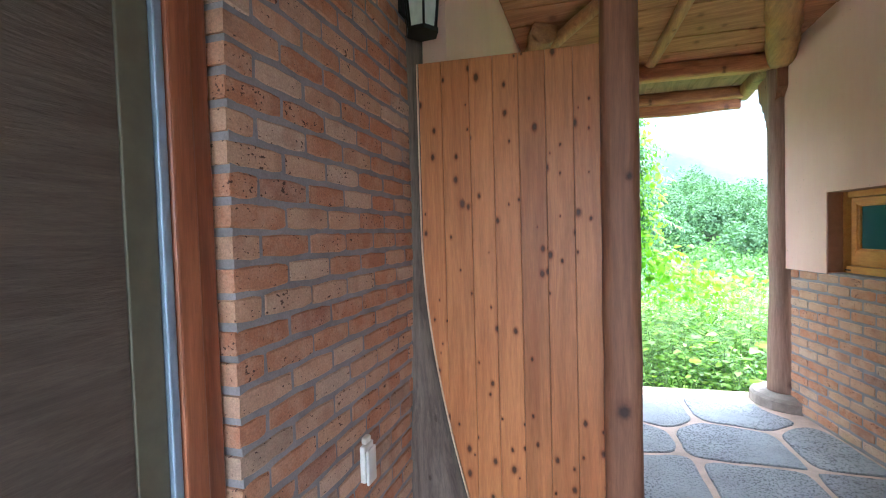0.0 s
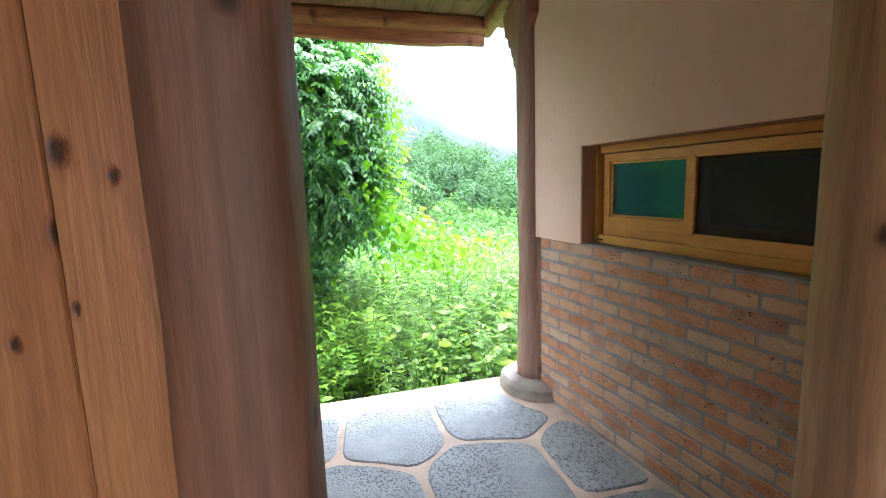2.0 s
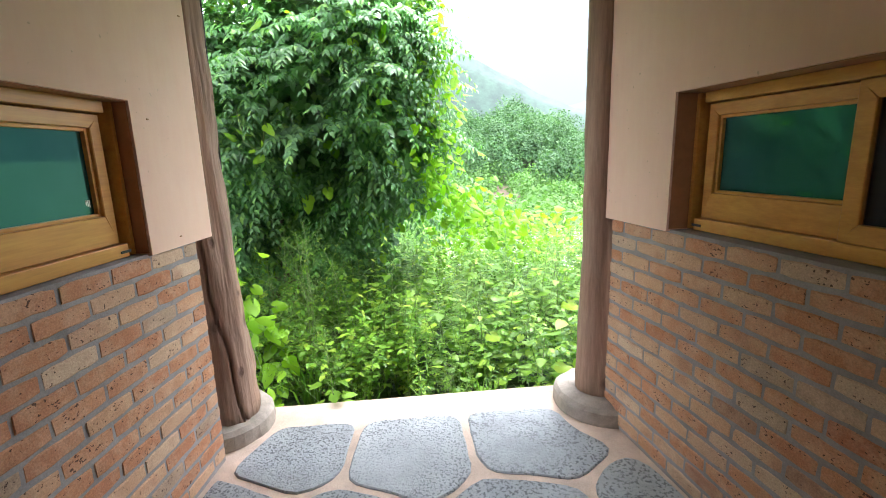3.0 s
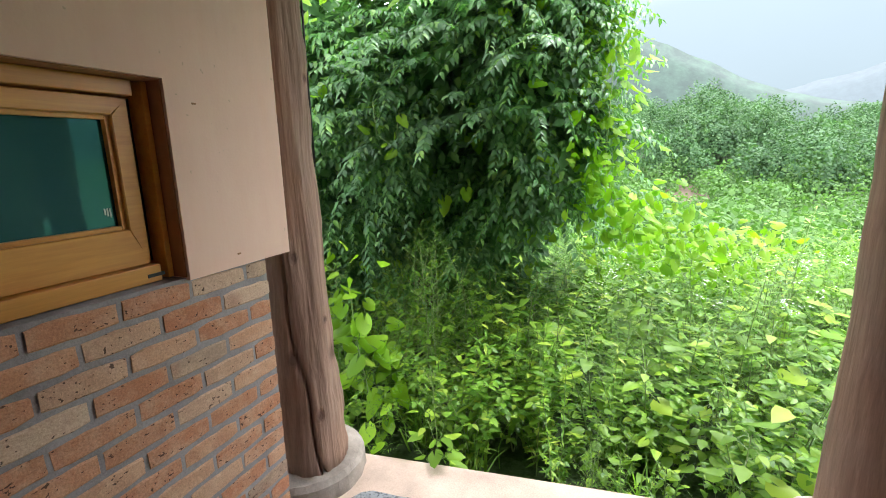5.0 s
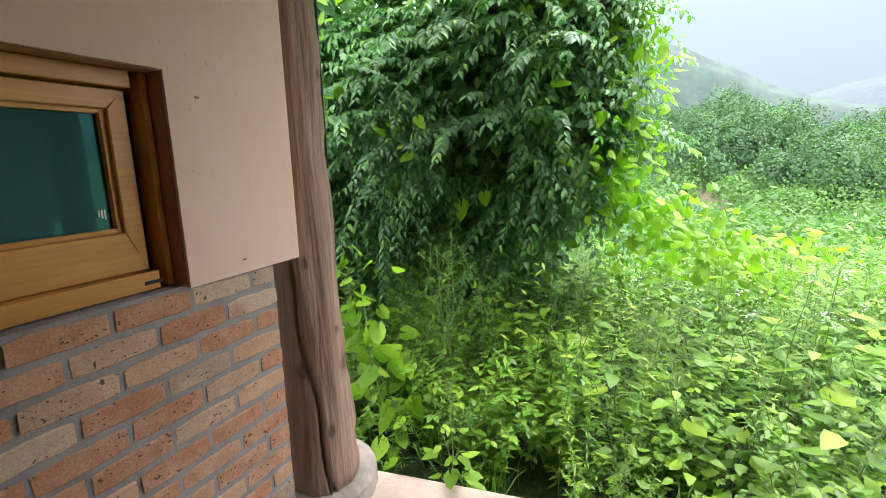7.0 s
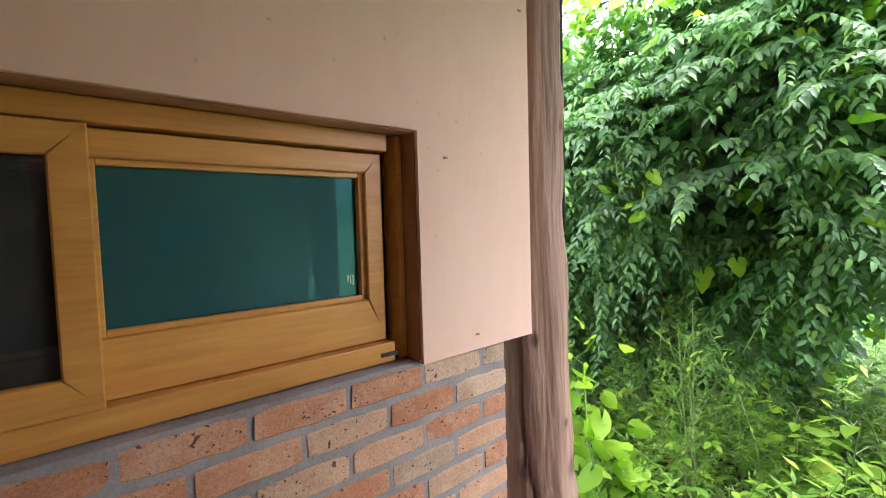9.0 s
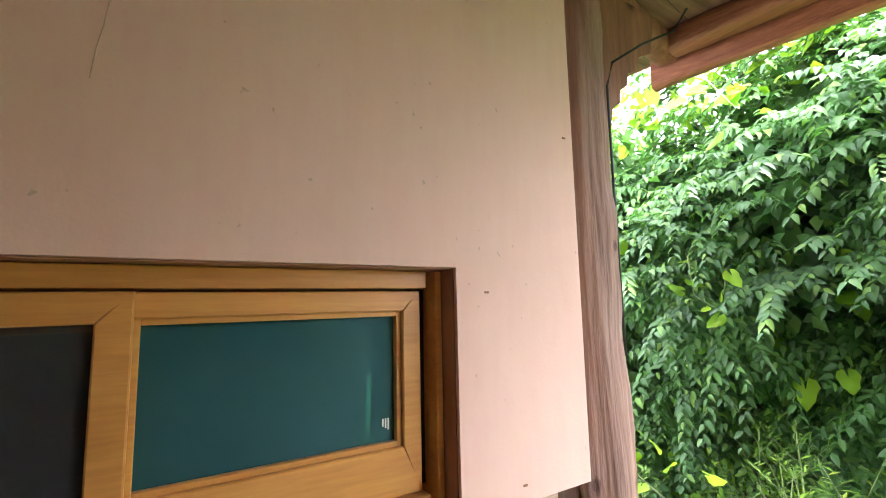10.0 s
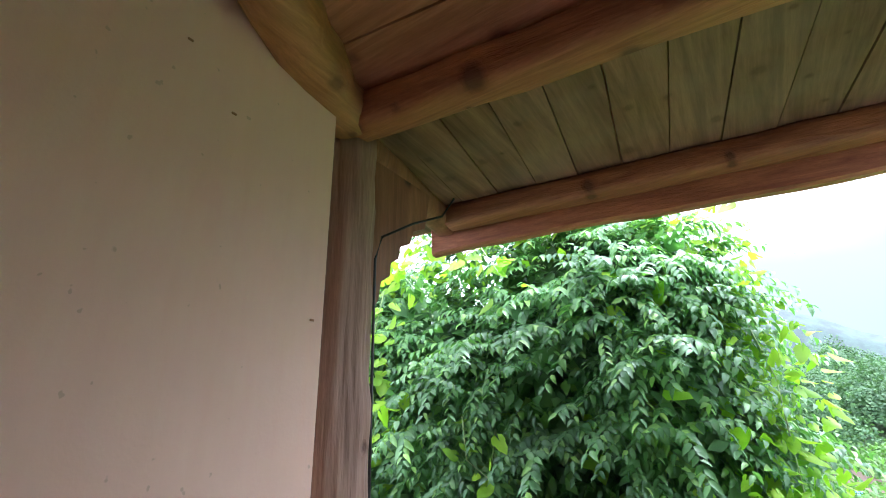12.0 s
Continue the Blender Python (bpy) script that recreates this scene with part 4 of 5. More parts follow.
KINDS = []
for make, mat_l, nm, label, specs in (
    (broad_weed, LEAF_WEED, "broadleaf_weed", "broad-leaved bright green weed in the thicket", ((0.62, 16, 0.115), (0.85, 19, 0.125), (0.46, 14, 0.09))),
    (tall_weed, LEAF_MID, "tall_weed", "tall narrow-leaved green weed on a thin stem", ((1.0, 52, 0.12), (0.8, 46, 0.11), (1.2, 60, 0.12))),
    (fine_weed, LEAF_FINE, "feathery_weed", "feathery grey-green branching weed", ((0.9, 16, 0.04), (1.1, 20, 0.045))),
    (leafy_weed, LEAF_MID, "leafy_weed", "bushy weed with small pointed green leaves", ((0.6, 22, 0.064), (0.8, 26, 0.07), (0.45, 18, 0.056))),
    (trifoliate_weed, LEAF_TRI, "trifoliate_weed", "sprawling weed with bright green leaves in threes", ((0.55, 9, 0.055), (0.75, 11, 0.062), (0.42, 8, 0.048))),
    (grass_tuft, LEAF_FINE, "grass_tuft", "loose tuft of long arching green grass", ((0.6, 26, 1), (0.45, 22, 1))),
    (tall_weed, LEAF_GOLD, "golden_weed", "tall weed with yellowing leaves and reddish tips", ((1.05, 80, 0.085), (0.9, 70, 0.08))),
):
    for sp in specs:
        lf, st = make(*sp)
        KINDS.append((nm, label, lf, st, mat_l, lf.mesh(nm + "_leaves", mat_l), st.mesh(nm + "_stem", STEM)))
NAMES = [k[0] for k in KINDS]


def plant(k, x, y, s, turn):
    nm, label, lf, st, mt, me_l, me_s = KINDS[k]
    e = thing(nm, (x, y, height(x, y) - 0.02), label, "weed", "weeds beyond the porch")
    e.rotation_euler, e.scale = (0, 0, turn), (s, s, s)
    for name, me in (("leaves", me_l), ("stem", me_s)):
        o = tagged(new(name, me), kind="stuff")
        o.parent = e


def pick_kind(x, y):
    """Drifts of one kind: what grows where."""
    g = noise.noise(Vector((x * 0.9, y * 0.9, 11)))
    r = rng.random()
    if r < 0.09 + 0.3 * max(0, -g):
        pool = (0, 1, 2)
    elif r < 0.32:
        pool = (8, 9, 10)
    elif r < 0.52 + 0.2 * g:
        pool = (11, 12, 13)
    elif r < 0.75:
        pool = (3, 4, 5)
    elif r < 0.89:
        pool = (6, 7)
    else:
        pool = (14, 15)
    return pool[int(rng.random() * len(pool))]


def mound(x, y):
    """How high the growth stands: hummocks and hollows."""
    return 1 + 0.5 * noise.noise(Vector((x * 1.5, y * 1.2, 21.0)))


def edge_y(x):
    return 4.655 + 0.14 * x


count = 0
for i in range(1200):
    x, q = -2.6 + 6.6 * rng.random(), rng.random() ** 1.3
    y = edge_y(x) + 0.10 + 3.3 * q
    if x < -1.35 and y < 4.9 or count >= 265:
        continue
    s = 0.5 + 0.45 * min(1, (y - edge_y(x)) / 1.3) + 0.25 * rng.random()
    plant(pick_kind(x, y), x, y, s * mound(x, y), rng.random() * 6.28)
    count += 1

for k, x, y, sc in ((7, -0.85, 5.5, 1.25), (1, 0.0, 5.75, 1.0), (1, 0.28, 5.62, 0.95), (0, 0.62, 5.8, 1.15), (1, -0.28, 6.05, 1.1), (0, 0.95, 5.55, 1.0), (1, 1.3, 6.0, 1.1), (5, 1.05, 5.45, 0.95), (4, 0.45, 5.35, 0.9), (3, -0.4, 5.4, 0.85), (7, 1.5, 6.6, 1.1), (6, -1.25, 6.2, 1.5), (7, -1.0, 6.0, 1.3), (6, -0.7, 5.9, 1.25), (16, 1.6, 6.8, 1.0), (17, 1.95, 6.55, 0.95), (16, 1.75, 6.25, 0.85), (17, 1.25, 6.1, 0.75)):
    plant(k, x, y, sc, k + x * 7)

# the thicket beyond, too many plants to tell apart
heaps = {LEAF_WEED.name: Foliage(), LEAF_TRI.name: Foliage(), LEAF_MID.name: Foliage(), LEAF_FINE.name: Foliage(), STEM.name: Foliage()}


def heap_plant(k, x, y, s, stems=True):
    nm, label, lf, st, mt, me_l, me_s = KINDS[k]
    a = rng.random() * 6.28
    rot = np.array(((math.cos(a), -math.sin(a), 0), (math.sin(a), math.cos(a), 0), (0, 0, 1))) * s
    at = np.array((x, y, height(x, y) - 0.02))
    for src, key in ((lf, mt.name), (st, STEM.name)) if stems else ((lf, mt.name),):
        v, f = src.arrays()
        heaps[key].raw(v @ rot.T + at, f)


for i in range(760):
    x = -3.4 + 8.2 * rng.random()
    y = edge_y(x) + 0.12 + 4.5 * rng.random()
    if x < -1.3 and y < 4.95:
        continue
    heap_plant(pick_kind(x, y), x, y, mound(x, y) * (0.5 + 0.35 * min(1, (y - edge_y(x)) / 1.3) + 0.3 * rng.random()), i % 2 == 0)
for i in range(1150):
    y = 8.2 + 11 * rng.random() ** 1.5
    x = (y - 2.5) * (-0.35 + 1.25 * rng.random())
    k = (8, 10, 6, 7, 3, 4, 6, 7)[int(rng.random() * 8)]
    heap_plant(k, x, y, mound(x, y) * (0.75 + 0.45 * rng.random()), False)
for key, mt in ((LEAF_WEED.name, LEAF_WEED), (LEAF_TRI.name, LEAF_TRI), (LEAF_MID.name, LEAF_MID), (LEAF_FINE.name, LEAF_FINE), (STEM.name, STEM)):
    o = new("weed_thicket", heaps[key].mesh("weed_thicket", mt))
    tagged(o, "dense green thicket of mixed weeds filling the slope", "weeds", "", "stuff")

# tiny white flower heads over the thicket
fl = Foliage()
for i in range(130):
    x, y = 0.2 + 3.6 * rng.random(), 6.3 + 3.0 * rng.random()
    c = np.array((x, y, height(x, y) + 0.75 + 0.35 * rng.random()))
    m = 7
    a = rng.random(m) * 6.28
    fl.add(DROOP, c + rng.normal(0, 0.03, (m, 3)), np.stack([np.cos(a), np.sin(a), 0.3 * np.ones(m)], 1), (0, 0, 1), 0.022)
tagged(new("wild_flowers", fl.mesh("wild_flowers", FLOWER)), "scattered tiny white wild flowers above the weeds", "flowers", "", "stuff")

# ---------------------------------------------------------------- the great drooping shrub tree
LOBES = [((-1.35, 7.75, 0.75), (1.15, 0.8, 1.0)), ((-1.25, 7.35, 2.25), (1.35, 1.25, 1.30)), ((-2.4, 7.2, 2.0), (1.4, 1.15, 1.45)), ((-0.42, 7.2, 1.95), (0.50, 0.85, 1.05)), ((-0.48, 7.1, 2.70), (0.40, 0.70, 0.58)), ((-3.6, 7.6, 2.1), (1.5, 1.4, 1.5)), ((-2.75, 6.9, 0.9), (0.95, 0.7, 0.9)), ((-4.6, 6.9, 1.6), (1.4, 1.4, 1.9))]
tree = thing("shrub_tree", (-1.75, 7.3, height(-1.75, 7.3)), "broad shrubby tree with dense drooping dark green leaves", "tree")
g0 = height(-1.75, 7.3)
bm = bmesh.new()
tmp = bpy.data.meshes.new("tmp")
for j, (dx, dy, top, r) in enumerate(((0, 0, 2.9, 0.085), (0.75, -0.1, 2.7, 0.05), (-0.8, 0.05, 2.7, 0.055), (0.35, -0.45, 2.3, 0.035), (-0.3, -0.4, 2.2, 0.035), (1.25, -0.15, 2.2, 0.03))):
    p = [(-1.75 + dx * s ** 1.4 + 0.06 * noise.noise(Vector((s * 4, j, 0))), 7.3 + dy * s + 0.06 * noise.noise(Vector((s * 4, j, 5))), g0 - 0.1 + (top - g0) * s) for s in [i / 11 for i in range(12)]]
    t = tube(p, lambda s: r * (1.15 - 0.85 * s), 8, j, 0.1)
    t.to_mesh(tmp)
    bm.from_mesh(tmp)
    t.free()
bpy.data.meshes.remove(tmp)
part("trunk", bm, BARK, tree, smooth=True)


def on_lobes(n, grow=1.0):
    """Points of the crown's outer skin that face the porch, with their outward ways."""
    pts, nrm = [], []
    while len(pts) < n:
        c, r = LOBES[int(rng.random() * len(LOBES))]
        d = rng.normal(0, 1, 3)
        d /= np.linalg.norm(d)
        if d[1] > 0.45:
            continue
        bump = 1 + 0.26 * noise.noise(Vector((d[0] * 3.0 + c[0], d[1] * 3.0, d[2] * 3.0)))
        p = np.array(c) + d * np.array(r) * bump * grow
        inside = any(sum(((p[i] - c2[i]) / r2[i]) ** 2 for i in range(3)) < 0.74 * grow * grow for c2, r2 in LOBES if c2 != c)
        if inside or p[2] < height(p[0], p[1]) + 0.15 or p[1] < 5.6:
            continue
        if noise.noise(Vector((p[0] * 1.5, p[2] * 1.5, 3.3))) < -0.3 and rng.random() < 0.85 and grow == 1.0:
            continue
        pts.append(p)
        nrm.append(d / np.array(r))
    return np.array(pts), unit(np.array(nrm))


crown = Foliage()
DOWN = np.array((0, 0, -1.0))


def shoot(start, way, ln, step, size, normal):
    """An arching shoot with leaves in pairs that hang from it like a feather."""
    n = max(3, int(ln / step))
    q = (np.arange(n) + 0.6)[:, None] / n
    droop = 0.28 + 0.42 * rng.random()
    pos = start + way * q * ln + DOWN * q ** 2 * ln * droop
    along = unit(way + DOWN * 2 * q * droop)
    lat = unit(np.cross(along, np.broadcast_to(normal, along.shape)))
    for sgn in (1, -1):
        leafway = lat * sgn * 0.75 + along * 0.55 + DOWN * 0.38 + rng.normal(0, 0.16, (n, 3))
        crown.add(LANCE, pos + along * step * 0.25 * sgn, leafway, np.broadcast_to(normal, along.shape) + rng.normal(0, 0.18, (n, 3)), size * (0.75 + 0.5 * rng.random(n)) * (1.1 - 0.45 * q[:, 0]))
    return pos


cpts, cnrm = on_lobes(300)
for p, d in zip(cpts, cnrm):
    deep = 0.10 + 0.26 * rng.random()
    head = unit(d * 0.9 + rng.normal(0, 0.25, 3) + (0, 0, 0.25))
    for k in range(5):
        way = unit(head + rng.normal(0, 0.38, 3))
        start = p - d * deep + rng.normal(0, 0.10, 3)
        up = unit(d * 0.5 + rng.normal(0, 0.15, 3) + (0, 0, 0.9))
        ln = 0.42 + 0.40 * rng.random()
        nodes = shoot(start, way, ln, 0.050, 0.098, up)
        lat = unit(np.cross(way, up))
        for m in range(3):
            sgn = 1 if (m + k) % 2 else -1
            shoot(nodes[min(len(nodes) - 1, 1 + 2 * m)], unit(way * 0.7 + lat * sgn * 0.8 + (0, 0, 0.1)), ln * (0.55 - 0.1 * m), 0.046, 0.086, up)
pts, nrm = on_lobes(13000, 0.78)
crown.add(KITE, pts + rng.normal(0, 0.08, pts.shape), nrm + rng.normal(0, 0.8, pts.shape) + (0, 0, -0.6), nrm + (0, 0, 0.5), 0.13)
pts, nrm = on_lobes(9000, 0.60)
crown.add(KITE, pts + rng.normal(0, 0.1, pts.shape), rng.normal(0, 1, pts.shape), nrm, 0.24)
for c, r in LOBES:
    m = 1500
    pts = np.array(c) + unit(rng.normal(0, 1, (m, 3))) * np.array(r) * 0.62 * rng.random((m, 1)) ** 0.33
    pts = pts[pts[:, 2] > -0.2]
    crown.add(KITE, pts, rng.normal(0, 1, pts.shape), rng.normal(0, 1, pts.shape), 0.26)
o = new("crown", crown.mesh("crown", LEAF_DARK))
o.parent, o.location = tree, -tree.location

# bright vine over the top and the open flank of the tree, and by the porch post
vine = thing("climbing_vine", (-0.3, 6.6, height(-0.3, 6.6)), "bright yellow-green lobed vine over the shrub tree", "vine")
vl = Foliage()


def vine_leaf(p, d, size):
    vl.add(LOBED if rng.random() < 0.6 else HEART, p, unit(np.asarray(d) * 0.5 + rng.normal(0, 0.35, 3) + (0, 0, -0.5)), np.asarray(d) + (0, 0, 0.6), size)


def vine_run(pts, n, spread, size):
    pts = np.array(pts, float)
    q = np.linspace(0, len(pts) - 1.001, n)
    for t in q:
        i = int(t)
        c = pts[i] + (pts[i + 1] - pts[i]) * (t - i)
        vine_leaf(c + rng.normal(0, spread, 3), rng.normal(0, 0.5, 3) + (0.3, -0.8, 0.3), size * (0.6 + 0.7 * rng.random()))
    st = Foliage()
    st.stem(pts, 0.006, 0.004)
    o = new("stem", st.mesh("vine_stem", STEM))
    o.parent, o.location = vine, -vine.location


vine_run([(-0.15, 6.9, 3.3), (0.12, 6.75, 2.7), (0.24, 6.65, 2.1), (0.22, 6.6, 1.5), (0.30, 6.6, 1.05), (0.75, 6.8, 0.8), (1.3, 7.0, 0.62)], 620, 0.14, 0.078)
vine_run([(-0.3, 7.1, 3.45), (-0.9, 6.7, 3.5), (-1.5, 6.5, 3.35), (-2.2, 6.4, 3.2), (-3.0, 6.5, 3.1)], 260, 0.17, 0.12)
vine_run([(-1.5, 6.3, 3.4), (-1.25, 5.95, 3.05), (-1.05, 5.85, 2.75)], 26, 0.10, 0.115)
vine_run([(-2.15, 6.0, 2.9), (-2.2, 5.9, 2.4), (-2.12, 5.9, 1.95), (-2.2, 5.9, 1.6)], 60, 0.12, 0.11)
vine_run([(-1.5, 5.15, 0.9), (-1.25, 5.2, 0.75), (-1.2, 5.15, 0.4), (-1.1, 5.1, 0.1), (-1.0, 5.0, -0.1)], 75, 0.13, 0.115)
vine_run([(0.2, 6.5, 1.3), (0.6, 6.7, 0.95), (1.1, 7.1, 0.75), (1.7, 7.7, 0.55)], 220, 0.18, 0.088)
vine_run([(3.4, 8.3, 0.25), (4.0, 8.6, 0.3), (4.8, 9.2, 0.2)], 130, 0.22, 0.15)
vine_run([(-1.45, 5.95, 1.95), (-1.4, 5.9, 1.7), (-1.25, 5.9, 1.6), (-1.2, 5.9, 1.85)], 7, 0.03, 0.1)
pts, nrm = on_lobes(170, 1.06)
for p, d in zip(pts, nrm):
    vine_leaf(p, d, 0.10 + 0.06 * rng.random())
o = new("leaves", vl.mesh("vine_leaves", LEAF_VINE))
o.parent, o.location = vine, -vine.location

# leafy bushes that stand out of the thicket


def bush(x, y, r, h, leaf, size, n, mt, label):
    z0 = height(x, y)
    b = thing("bush", (x, y, z0), label, "bush", "bushes in the thicket")
    lf, st = Foliage(), Foliage()
    d = unit(rng.normal(0, 1, (n, 3)))
    d[:, 2] = np.abs(d[:, 2])
    lump = 1 + 0.25 * np.sin(4 * d[:, :1] + x) * np.cos(5 * d[:, 1:2] + y)
    pos = d * (r, r, h) * lump * (0.62 + 0.42 * rng.random((n, 1)))
    lf.add(leaf, pos, d + rng.normal(0, 0.8, (n, 3)), (0, 0, 1) + rng.normal(0, 0.4, (n, 3)), size * (0.7 + 0.6 * rng.random(n)))
    for k in range(7):
        a = k * 0.9
        st.stem([(0, 0, -0.1), (0.3 * r * math.cos(a), 0.3 * r * math.sin(a), 0.5 * h), (0.7 * r * math.cos(a), 0.7 * r * math.sin(a), 0.85 * h)], 0.01, 0.004)
    for nm, fo, m2 in (("leaves", lf, mt), ("stem", st, STEM)):
        o = tagged(new(nm, fo.mesh("bush_" + nm, m2)), kind="stuff")
        o.parent = b


for x, y, r, h, leaf, size, n, mt in (
    (2.3, 7.6, 0.75, 1.05, NARROW, 0.075, 1500, LEAF_FINE), (3.1, 8.3, 0.8, 1.1, NARROW, 0.08, 1500, LEAF_FINE), (1.1, 8.1, 0.7, 0.95, DROOP, 0.085, 900, LEAF_MID),
    (0.2, 8.4, 0.6, 1.05, HEART, 0.10, 420, LEAF_WEED), (1.9, 9.6, 0.9, 1.1, DROOP, 0.09, 1000, LEAF_WEED), (3.9, 10.2, 1.0, 1.2, DROOP, 0.1, 1000, LEAF_MID),
    (5.2, 10.4, 1.0, 1.2, HEART, 0.12, 520, LEAF_WEED), (2.8, 11.8, 1.1, 1.2, DROOP, 0.11, 900, LEAF_MID), (0.8, 11.3, 0.9, 1.1, DROOP, 0.10, 800, LEAF_WEED), (4.6, 13.4, 1.2, 1.4, DROOP, 0.12, 900, LEAF_MID)):
    bush(x, y, r, h, leaf, size, n, mt, "rounded green bush standing out of the weeds")

# ---------------------------------------------------------------- shrubs of the valley and woods of the hill
sh = Foliage()
for i in range(430):
    y = 12.5 + 44 * rng.random()
    x = (y - 2.5) * (-0.15 + 0.85 * rng.random())
    if abs(x - 5.0) < 1.9 and 42 < y < 55 or abs(x - 0.5 - (y - 2.9) * 0.406) < 1.5 and y < 33:
        continue
    r = 0.7 + 1.0 * rng.random() ** 1.5 + 0.016 * y
    m = 330
    d = unit(rng.normal(0, 1, (m, 3))) * (1, 1, 0.9)
    d[:, 2] = np.abs(d[:, 2]) * 1.15
    lob = 1 + 0.25 * np.sin(d[:, :1] * 5 + i) * np.cos(d[:, 1:2] * 4 + 2 * i)
    pos = np.array((x, y, height(x, y) - 0.05)) + d * r * lob * (0.78 + 0.3 * rng.random((m, 1)))
    sh.add(CLUMP, pos, rng.normal(0, 1, (m, 3)), d + rng.normal(0, 0.25, (m, 3)) + (0, 0, 0.2), 0.13 + 0.003 * y)
tagged(new("valley_shrubs", sh.mesh("valley_shrubs", SHRUB)), "light green shrubs and saplings across the valley floor", "shrubs", "", "stuff")
wd = Foliage()
for i in range(330):
    y = 53 + 70 * rng.random()
    x = (y - 2.5) * (-0.22 + 0.85 * rng.random())
    if abs(x - 5.0) < 2.6 and y < 56:
        continue
    r = 1.4 + 2.3 * rng.random() ** 1.4
    m = int(130 * r * r) + 220
    d = unit(rng.normal(0, 1, (m, 3)))
    d[:, 2] = np.abs(d[:, 2]) * 1.35 - 0.3
    lob = 1 + 0.32 * np.sin(d[:, :1] * 5 + i) * np.cos(d[:, 1:2] * 4 + 2 * i)
    pos = np.array((x, y, height(x, y) + 0.2 + r * (0.3 + 0.6 * rng.random()))) + d * r * lob * (0.8 + 0.22 * rng.random((m, 1)))
    wd.add(CLUMP, pos, rng.normal(0, 1, (m, 3)), d + rng.normal(0, 0.22, (m, 3)) + (0, 0, 0.25), 0.29)
tagged(new("hill_woods", wd.mesh("hill_woods", LEAF_FAR)), "dense mixed woods covering the hillside", "woods", "", "stuff")

# bare red earth, a blue tarp and a grey shed roof down in the valley


def patch(name, x, y, rx, ry, material, label, category, lift):
    bm = bmesh.new()
    c = [bm.verts.new((x + rx * math.cos(a) * (1 + 0.3 * noise.noise(Vector((math.cos(a) * 2, math.sin(a) * 2, x)))), y + ry * math.sin(a), height(x + rx * math.cos(a), y + ry * math.sin(a)) + lift)) for a in [2 * math.pi * k / 26 for k in range(26)]]
    m = bm.verts.new((x, y, height(x, y) + lift + 0.15))
    for k in range(26):
        bm.faces.new((c[k], c[(k + 1) % 26], m))
    tagged(part(name, bm, material, None, label, at=(x, y, height(x, y)), smooth=True), "", category)


patch("earth_bank", 5.0, 50.0, 1.9, 4.4, RED_EARTH, "bare reddish earth bank on the far slope", "earth bank", 0.12)
patch("blue_tarp", 4.2, 44.8, 0.45, 0.4, TARP, "small bright blue tarp lying on the slope", "tarp", 0.5)


def shed(x, y):
    z = height(x, y) + 0.4
    w = thing("tool_shed", (x, y, z - 0.4), "small grey sheet-metal shed down in the valley", "shed")
    ax = (Vector((x, y, z)), Vector((1, 0, 0)), Vector((0, 1, 0)))
    part("wall", one_slab(ax, (-0.7, 0.7), (-0.6, 0.6), (-0.6, 0.8)), GREY_SHEET, w)
    part("roof", one_slab(ax, (-0.85, 0.85), (-0.75, 0.75), (0.802, 0.86)), GREY_SHEET, w)
    part("barrel", tube([(x - 0.2, y - 1.4, z - 0.5), (x - 0.2, y - 1.4, z + 0.6)], lambda s: 0.35, 16), TARP, w, "blue plastic barrel")


shed(11.9, 31.0)

# ---------------------------------------------------------------- small things of the passage


def wall_lantern():
    """Dark iron lantern with glass sides, hung from a bracket on the brick wall."""
    c = HALL[0] + HALL[1] * 1.10 + HALL[2] * 0.10
    w = thing("wall_lantern", (c.x, c.y, 2.45), "dark iron wall lantern with pale glass sides", "lamp")
    ring = tube([(c.x, c.y, 2.45), (c.x, c.y, 2.468)], lambda s: 0.078, 6)
    part("base_ring", ring, IRON, w)
    part("glass", tube([(c.x, c.y, 2.47), (c.x, c.y, 2.56), (c.x, c.y, 2.68)], lambda s: 0.058 + 0.02 * s, 6), LAMP_GLASS, w)
    for k in range(6):
        a = k * math.pi / 3
        part("bar", tube([(c.x + 0.066 * math.cos(a), c.y + 0.066 * math.sin(a), 2.455), (c.x + 0.088 * math.cos(a), c.y + 0.088 * math.sin(a), 2.69)], lambda s: 0.006, 6), IRON, w)
    part("cap", tube([(c.x, c.y, 2.68), (c.x, c.y, 2.70), (c.x, c.y, 2.77)], lambda s: 0.10 - 0.08 * s, 6), IRON, w)
    b = c - HALL[2] * 0.09
    part("wall_plate", one_slab((b, HALL[1], HALL[2]), (-0.035, 0.035), (-0.012, 0.006), (2.55, 2.75), 0.004), IRON, w)
    part("arm", tube([(b.x, b.y, 2.72), ((b.x + c.x) / 2, (b.y + c.y) / 2, 2.80), (c.x, c.y, 2.77)], lambda s: 0.009, 8), IRON, w, smooth=True)


def outlet():
    """Ivory socket with a sprung cover on the brick wall."""
    o = (HALL[0] + HALL[1] * 0.605 + Z * 0.73, HALL[1], HALL[2])
    w = thing("wall_socket", o[0], "ivory plastic wall socket with a hinged cover", "socket")
    part("back_box", one_slab(o, (-0.037, 0.037), (0.0, 0.022), (-0.075, 0.06), 0.006), WHITE_PVC, w)
    part("cover", one_slab(o, (-0.033, 0.033), (0.023, 0.034), (-0.085, 0.045), 0.006), WHITE_PVC, w)
    part("hinge", one_slab(o, (-0.02, 0.02), (0.0, 0.02), (0.061, 0.085), 0.004), WHITE_PVC, w)


PLASTER_LINE = plain_mat("plaster_crack_line", (0.68, 0.47, 0.35), 0.9)
LAMP_GLASS = plain_mat("frosted_lamp_glass", (0.6, 0.65, 0.55), 0.25)
wall_lantern()
outlet()

